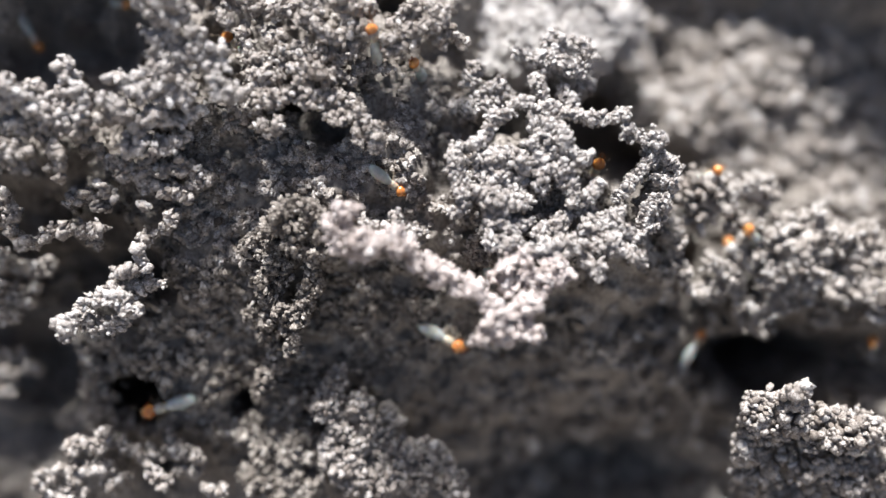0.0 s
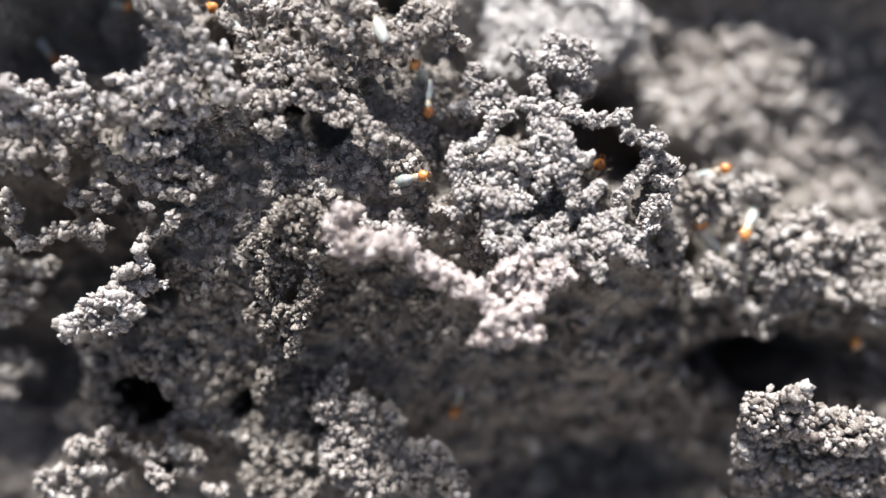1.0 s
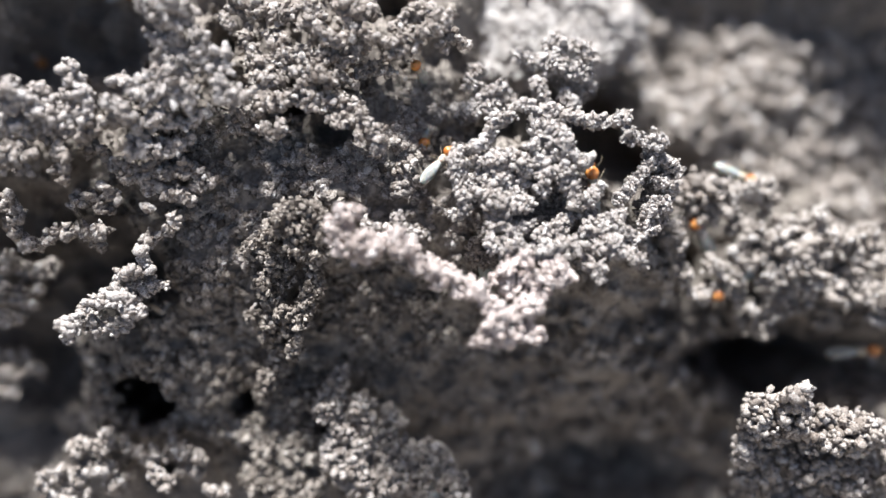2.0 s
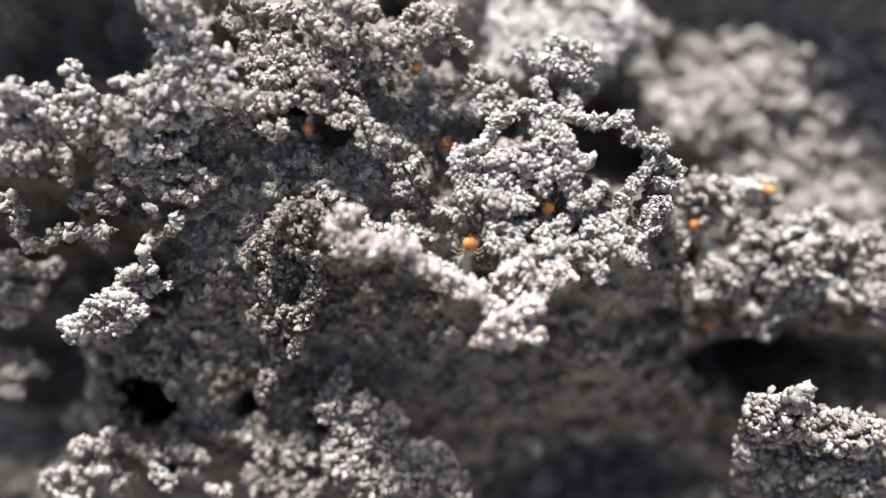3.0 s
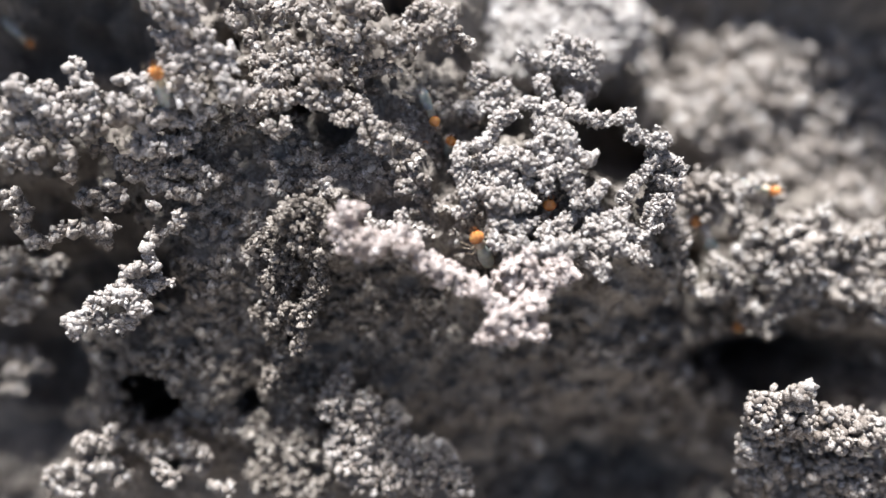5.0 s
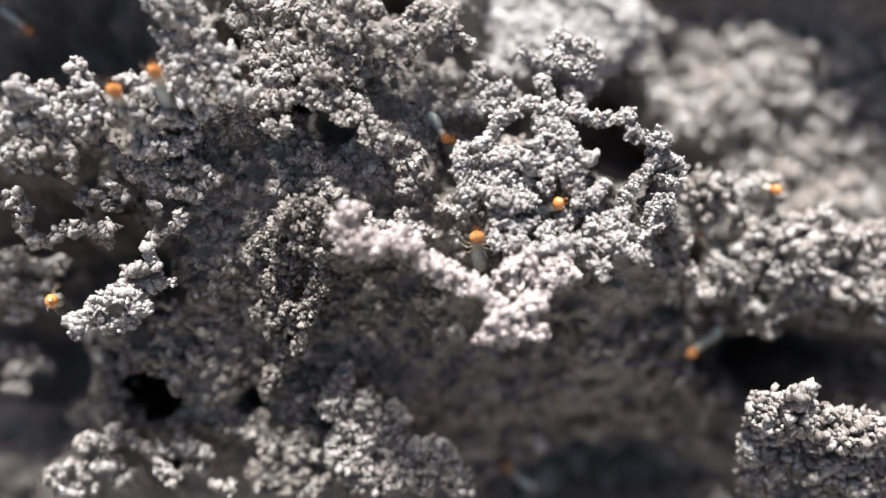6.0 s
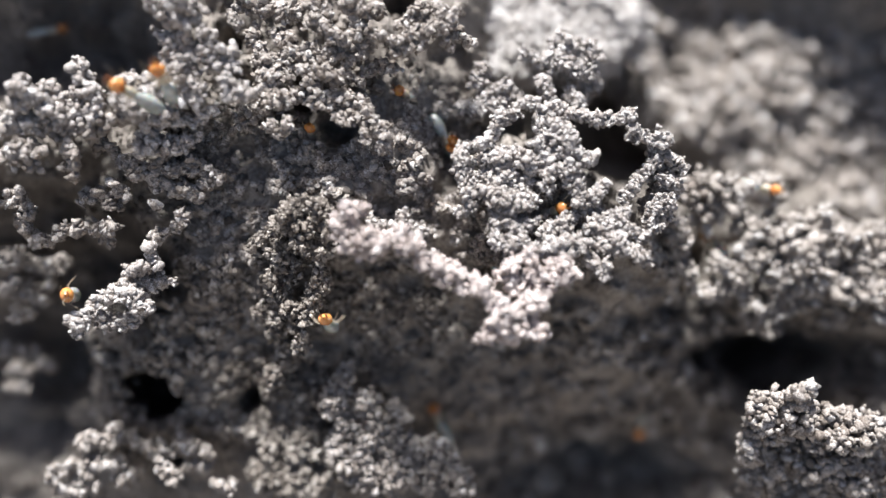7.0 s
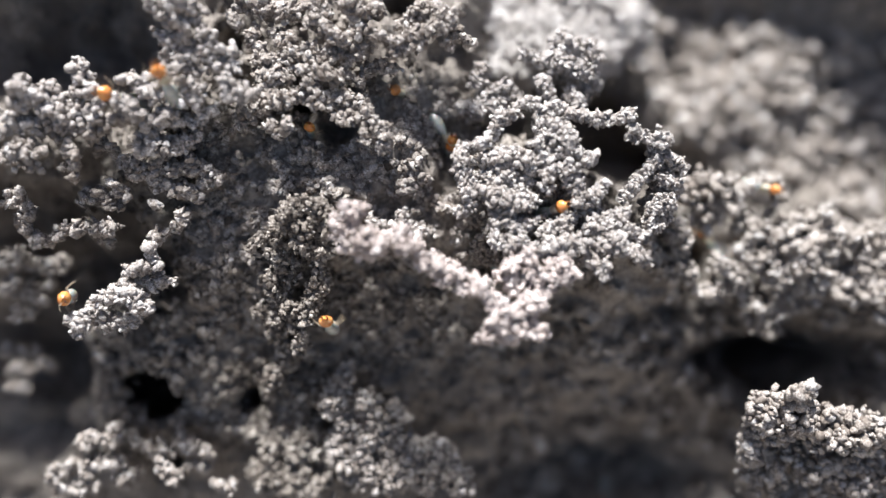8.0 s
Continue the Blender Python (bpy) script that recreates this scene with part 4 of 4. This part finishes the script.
def gait(t, bug, paces):
    """Swing the legs of a walking termite, in threes."""
    for k, leg in enumerate([o for o in bug.children if o.name.startswith("leg")]):
        rows = []
        for i in range(int(t / 0.1) + 1):
            now = min(i * 0.1, t)
            on = any(a <= now <= b for a, b in paces)
            sway = 16 * math.sin(2 * math.pi * 2.4 * now + (math.pi if k % 2 else 0)) if on else 0
            rows.append((now, Matrix.Translation(leg.location) @ pose(0, 0, 0, 0, 0, sway)))
        walk(leg, rows)


def motions():
    bug = termite("amber-headed worker termite walking on the clay floor")
    walk(bug, [
        (0, stand(-5.8, 7.4, 0.6, -38, -26)),
        (0.2, stand(-5.0, 7.1, 1.1, -40, -1)),
        (0.4, stand(-5.1, 7.2, 0.9, -25, 2)),
        (0.6, stand(-4.3, 7.5, 1.6, -2, 21)),
        (1, stand(-2.7, 7.7, 1.3, 8, 43)),
        (1.5, stand(-1.9, 8.2, 1.3, 38, 18)),
        (1.7, stand(-1.3, 8.7, 1.7, 45, -28)),
        (2.8, stand(0.7, 12.2, -2.4, 70, 75)),
        (8, stand(0.8, 12.3, -2.4, 70, 75)),
    ])
    gait(8.0, bug, [(0, 2.8)])
    bug = termite("amber-headed worker termite at a gallery mouth of the turret", 1.15)
    walk(bug, [
        (0, stand(17.6, 8.4, -2.9, 70, 40)),
        (1.7, stand(17.5, 8.6, -2.9, 70, 40)),
        (2.3, stand(14.2, 4.6, 6.9, 120, 3)),
        (2.8, stand(11.4, 3.6, 2.4, 95, 45)),
        (4.7, stand(11.1, 3.6, 1.0, 95, 45)),
        (5.8, stand(11.4, 4.4, 3.3, 20, 55)),
        (6.5, stand(11.4, 4.3, 3.3, 20, 55)),
        (7, stand(11.9, 4.0, 1.7, 20, 55)),
        (8, stand(11.8, 4.1, 2.5, 20, 55)),
    ])
    gait(8.0, bug, [(1.7, 2.8)])
    bug = termite("amber-headed worker termite peering over the ridge", 1.25)
    walk(bug, [
        (0, stand(5.6, -0.2, -2.5, 90, 0)),
        (1.7, stand(5.6, -0.2, -2.5, 90, 0)),
        (2.8, stand(2.7, 0.5, 3.7, 80, 50)),
        (3.5, stand(3.1, -0.3, 4.5, 80, 60)),
        (4.5, stand(3.7, 0.5, 3.7, 120, 50)),
        (6, stand(3.4, 0.3, 3.7, 100, 50)),
        (6.4, stand(5.4, -0.4, -2.5, 100, 0)),
        (8, stand(5.6, -0.2, -2.8, 100, 0)),
    ])
    gait(8.0, bug, [(1.7, 2.8)])
    bug = termite("amber-headed worker termite climbing between two crusts")
    walk(bug, [
        (0, stand(0.7, 20.6, -9.9, 60, 40)),
        (0.6, stand(0.3, 17.9, -0.2, 50, 30)),
        (0.8, stand(-0.6, 19.3, -1.9, -20, -40)),
        (1, stand(-1.4, 16.8, -2.9, -90, 22)),
        (1.5, stand(-1.6, 14.3, -3.1, -90, 40)),
        (1.7, stand(-1.8, 12.7, -2.5, -90, 50)),
        (8, stand(-2.5, 12.5, -3.4, -90, 50)),
    ])
    gait(8.0, bug, [(0.5, 1.7)])
    bug = termite("amber-headed worker termite in the shade under the crust")
    walk(bug, [
        (0, stand(-2.9, 20.3, -0.8, 140, 72)),
        (3, stand(-2.9, 20.4, -0.8, 140, 72)),
        (3.5, stand(-2.1, 19.5, -1.1, 170, 0)),
        (3.8, stand(-2.3, 20.3, -2.1, 200, 0)),
        (4.1, stand(-2.1, 18.5, -1.1, 250, -11)),
        (4.5, stand(-1.8, 16.7, -1.6, 280, 1)),
        (5.8, stand(-1.0, 13.8, -1.5, 300, 42)),
        (6.2, stand(-0.2, 12.8, -2.4, 300, 22)),
        (8, stand(-0.3, 13.0, -3.2, 300, 11)),
    ])
    gait(8.0, bug, [(3.2, 6.2)])
    bug = termite("amber-headed worker termite on the sunlit far crust", 1.2)
    walk(bug, [
        (0, stand(37.9, 1.6, -8.6, 150, 45)),
        (0.8, stand(37.9, 1.7, -8.6, 150, 45)),
        (1, stand(37.4, 2.6, -8.5, 230, 40)),
        (1.2, stand(41.2, -3.6, -13.7, 190, 0)),
        (1.5, stand(40.1, -5.7, -9.9, 135, -28)),
        (1.7, stand(38.3, -4.6, -10.8, 180, 0)),
        (2.8, stand(34.3, -4.8, -9.8, 250, 0)),
        (3, stand(35.2, -8.2, -15.7, 250, 27)),
        (3.2, stand(33.2, -11.4, -15.3, 220, 1)),
        (3.5, stand(30.7, -13.2, -15.8, 210, 35)),
        (3.8, stand(28.6, -16.7, -17.4, 220, 2)),
        (4.7, stand(25.6, -42.4, -30.8, 250, 29)),
        (8, stand(24.8, -45.1, -28.5, 250, 33)),
    ])
    gait(8.0, bug, [(0.8, 4.5)])
    bug = termite("amber-headed worker termite resting in a far crevice", 1.2)
    walk(bug, [
        (0, stand(38.8, -1.7, -16.5, 100, 0)),
        (0.4, stand(36.0, 0.3, -11.5, 130, 0)),
        (0.8, stand(32.9, 1.8, -9.6, 130, 30)),
        (4.7, stand(31.6, 2.1, -9.6, 130, 30)),
        (5.8, stand(34.0, 0.7, -12.5, 130, 0)),
        (8, stand(35.8, 0.4, -18.5, 130, 0)),
    ])
    gait(8.0, bug, [(0, 0.9)])
    bug = termite("amber-headed worker termite on the dark slope", 1.15)
    walk(bug, [
        (0, stand(46.3, 1.6, -16.5, 240, 0)),
        (3.6, stand(45.8, 1.9, -16.5, 240, 0)),
        (4, stand(39.2, -2.6, -8.5, 260, -2)),
        (4.3, stand(40.7, -5.2, -15.2, 260, 50)),
        (4.6, stand(39.1, -6.8, -12.2, 260, 45)),
        (5.3, stand(41.0, -10.6, -20.6, 215, 0)),
        (5.8, stand(34.9, -11.8, -16.5, 215, 7)),
        (6.2, stand(32.9, -14.7, -17.7, 220, 0)),
        (6.5, stand(27.6, -18.6, -16.0, 215, 0)),
        (6.8, stand(26.8, -21.5, -17.6, 240, 0)),
        (7, stand(27.6, -24.2, -22.3, 255, 0)),
        (7.6, stand(27.3, -34.8, -35.4, 240, 34)),
        (8, stand(23.9, -38.5, -32.5, 240, 46)),
    ])
    gait(8.0, bug, [(3.6, 8)])
    bug = termite("amber-headed worker termite crossing the dark hollow", 1.25)
    walk(bug, [
        (0, stand(0.3, -10.7, -6.9, -30, 0)),
        (0.3, stand(1.9, -12.2, -9.0, -45, -10)),
        (0.6, stand(3.3, -17.2, -19.7, -80, 0)),
        (1, stand(2.4, -19.2, -15.9, -105, 0)),
        (1.5, stand(0.6, -22.6, -5.8, -110, 0)),
        (1.7, stand(0.1, -23.6, -0.6, -110, 3)),
        (2.2, stand(-1.7, -37.6, -25.2, -110, 0)),
        (8, stand(-3.3, -40.5, -24.8, -110, 0)),
    ])
    gait(8.0, bug, [(0, 2.2)])
    bug = termite("amber-headed worker termite beside the dark exit hole", 1.3)
    walk(bug, [
        (0, stand(-32.4, -18.9, -7.2, 197, -8)),
        (0.2, stand(-33.8, -19.6, -7.0, 195, -20)),
        (0.35, stand(-35.1, -20.2, -7.1, 190, -35)),
        (0.5, stand(-37.9, -21.2, -12.8, 195, -45)),
        (0.8, stand(-42.1, -22.8, -22.8, 200, -45)),
        (8, stand(-44.5, -23.8, -24.8, 200, -45)),
    ])
    gait(8.0, bug, [(0, 0.8)])
    bug = termite("amber-headed worker termite near a dark cavity", 1.25)
    walk(bug, [
        (0, stand(55.9, -12.4, -14.4, 160, 55)),
        (1, stand(53.7, -12.2, -14.4, 165, 55)),
        (1.5, stand(53.8, -12.1, -14.4, 140, 55)),
        (1.7, stand(53.2, -12.7, -14.4, 60, 55)),
        (2.8, stand(58.8, -12.1, -12.4, -40, -47)),
        (8, stand(61.7, -12.9, -12.1, -40, 18)),
    ])
    gait(8.0, bug, [(0, 2.8)])
    bug = termite("amber-headed worker termite on a knobbly tower", 1.2)
    walk(bug, [
        (0, stand(-28.3, 12.2, -2.5, 100, 0)),
        (4.1, stand(-28.9, 12.6, -2.5, 100, 0)),
        (4.5, stand(-28.5, 16.6, 7.1, 80, 60)),
        (5.8, stand(-28.6, 16.9, 8.6, 80, 60)),
        (6.5, stand(-28.5, 17.0, 8.6, 90, 60)),
        (8, stand(-28.3, 16.9, 8.6, 100, 60)),
    ])
    gait(8.0, bug, [(3, 5.8)])
    bug = termite("amber-headed worker termite climbing a knobbly tower", 1.25)
    walk(bug, [
        (0, stand(-32.7, 10.6, -8.5, 90, 0)),
        (5, stand(-33.8, 10.7, -8.5, 90, 0)),
        (5.8, stand(-33.2, 13.9, 5.7, 90, 50)),
        (6.5, stand(-32.4, 15.6, 8.5, 100, 60)),
        (7, stand(-31.7, 15.4, 8.7, 150, 50)),
        (7.5, stand(-32.3, 15.6, 7.7, 160, 50)),
        (8, stand(-34.4, 15.5, 6.0, 170, 60)),
    ])
    gait(8.0, bug, [(5, 7)])
    bug = termite("amber-headed worker termite under a hanging crust", 1.25)
    walk(bug, [
        (0, stand(-56.6, -9.8, -0.5, 10, 0)),
        (5, stand(-58.0, -10.1, -0.5, 10, 0)),
        (5.8, stand(-43.6, -6.4, 0.3, 10, 70)),
        (6.5, stand(-41.8, -5.4, 1.8, 5, 72)),
        (7, stand(-40.3, -5.2, 2.3, 10, 72)),
        (8, stand(-40.6, -5.6, 2.3, 0, 72)),
    ])
    gait(8.0, bug, [(5, 7)])
    bug = termite("amber-headed worker termite on the flank of the ridge", 1.2)
    walk(bug, [
        (0, stand(-12.8, -17.3, -16.5, 100, 0)),
        (5.6, stand(-13.8, -17.4, -16.5, 100, 0)),
        (6.5, stand(-12.9, -9.4, 0.3, 100, 80)),
        (7, stand(-12.9, -7.6, 2.4, 95, 72)),
        (8, stand(-12.8, -7.8, 2.4, 95, 72)),
    ])
    gait(8.0, bug, [(5.8, 7)])
    bug = termite("amber-headed worker termite down in the dark hollow", 1.2)
    walk(bug, [
        (0, stand(14.3, -50.7, -24.5, 120, 0)),
        (5.5, stand(13.5, -50.8, -24.5, 120, 0)),
        (5.9, stand(11.3, -35.9, -29.0, 150, 0)),
        (6.5, stand(5.3, -28.1, -24.1, 5, 0)),
        (6.65, stand(2.9, -27.4, -21.7, 60, 0)),
        (6.8, stand(1.6, -25.2, -18.0, 110, 0)),
        (7, stand(-0.8, -23.4, -16.4, 115, 0)),
        (7.5, stand(-2.1, -22.7, -21.1, 115, 0)),
        (8, stand(-3.4, -21.9, -23.6, 120, -15)),
    ])
    gait(8.0, bug, [(5.6, 8)])
    bug = termite("amber-headed worker termite under a clay arch")
    walk(bug, [
        (0, stand(-15.5, 13.3, -11.1, 60, 60)),
        (1.7, stand(-15.8, 13.6, -11.1, 60, 60)),
        (2.8, stand(-14.7, 13.6, -0.3, 60, 75)),
        (4, stand(-14.7, 13.4, -0.3, 60, 75)),
        (4.7, stand(-15.5, 12.9, -6.1, 60, 60)),
        (5.8, stand(-14.3, 12.4, -6.1, 60, 60)),
        (6.5, stand(-14.2, 12.3, -4.1, 60, 60)),
        (7, stand(-15.0, 13.3, -0.3, 60, 75)),
        (8, stand(-15.0, 13.4, -0.3, 60, 75)),
    ])
    gait(8.0, bug, [(1.7, 2.8)])
    bug = termite("amber-headed worker termite in the shaded back corner")
    walk(bug, [
        (0, stand(-52.6, 27.5, -15.1, -60, 0)),
        (1, stand(-52.6, 26.6, -18.2, -50, 0)),
        (1.7, stand(-53.2, 26.1, -21.0, -50, 0)),
        (2.8, stand(-61.7, 28.3, -10.1, -50, 0)),
        (3.8, stand(-61.8, 27.4, -9.8, 250, 0)),
        (4.5, stand(-55.2, 27.2, -14.3, -50, 0)),
        (5.8, stand(-54.8, 28.5, -12.4, -40, 0)),
        (6.5, stand(-53.8, 29.3, -12.6, -35, 0)),
        (7, stand(-52.4, 28.3, -15.2, 10, 0)),
        (7.5, stand(-48.2, 29.3, -14.0, 20, 0)),
        (8, stand(-42.4, 33.9, -9.4, 30, 0)),
    ])
    gait(8.0, bug, [(0, 8)])
    bug = termite("amber-headed worker termite high on the back crust")
    walk(bug, [
        (0, stand(-6.9, 22.0, 4.0, 100, 50)),
        (0.6, stand(-6.9, 22.4, 3.9, 110, 50)),
        (1, stand(-6.6, 23.6, 4.8, 110, -21)),
        (1.7, stand(-7.1, 30.9, 1.5, 100, 0)),
        (8, stand(-7.8, 35.2, 1.5, 100, 0)),
    ])
    gait(8.0, bug, [(0.5, 1.7)])
    bug = termite("amber-headed worker termite between crust and tower")
    walk(bug, [
        (0, stand(-21.5, 21.6, 1.5, 140, 0)),
        (0.4, stand(-22.0, 22.0, 1.5, 140, 0)),
        (0.8, stand(-23.6, 23.9, -0.5, 140, 0)),
        (1.7, stand(-25.8, 33.4, -4.5, 120, 0)),
        (8, stand(-27.4, 38.9, -6.5, 120, 0)),
    ])
    gait(8.0, bug, [(0.2, 1.7)])
    bug = termite("amber-headed worker termite at the top of a tower")
    walk(bug, [
        (0, stand(-39.6, 30.5, -12.2, -20, 40)),
        (1.7, stand(-39.9, 30.6, -12.2, -20, 40)),
        (2.8, stand(-35.3, 33.8, 1.5, 60, 0)),
        (8, stand(-36.1, 35.5, 1.5, 60, 0)),
    ])
    bug = termite("amber-headed worker termite below the back crust")
    walk(bug, [
        (0, stand(-5.1, 14.8, -10.5, 100, 0)),
        (5.8, stand(-5.8, 15.3, -8.5, 100, 0)),
        (6.6, stand(-4.7, 16.4, -1.4, 140, 40)),
        (7, stand(-4.8, 17.4, -2.1, 160, 50)),
        (8, stand(-5.2, 17.5, -2.2, 160, 50)),
    ])
    gait(8.0, bug, [(5.8, 7)])
    bug = termite("amber-headed worker termite on distant clay")
    walk(bug, [
        (0, stand(32.6, 8.7, -8.1, 30, 40)),
        (1, stand(33.5, 9.3, -8.4, 20, 40)),
        (1.7, stand(35.9, 9.6, -9.7, -20, 0)),
        (2.8, stand(38.1, 7.9, -8.6, -20, 30)),
        (3.5, stand(39.1, 7.2, -8.5, -20, 40)),
        (8, stand(38.8, 7.3, -8.5, -20, 40)),
    ])
    gait(8.0, bug, [(0.5, 3)])
    bug = termite("amber-headed worker termite hurrying down the dark slope")
    walk(bug, [
        (0, stand(33.4, -13.1, -15.5, 60, 0)),
        (0.1, stand(33.4, -13.0, -15.5, -20, 0)),
        (0.2, stand(35.3, -15.3, -17.5, -40, 0)),
        (0.4, stand(37.8, -18.0, -17.5, -40, 0)),
        (0.6, stand(39.2, -20.7, -17.5, -50, 0)),
        (1, stand(43.4, -26.8, -20.5, -50, 0)),
        (8, stand(50.0, -42.4, -28.5, -50, 0)),
    ])
    gait(8.0, bug, [(0, 1)])


motions()
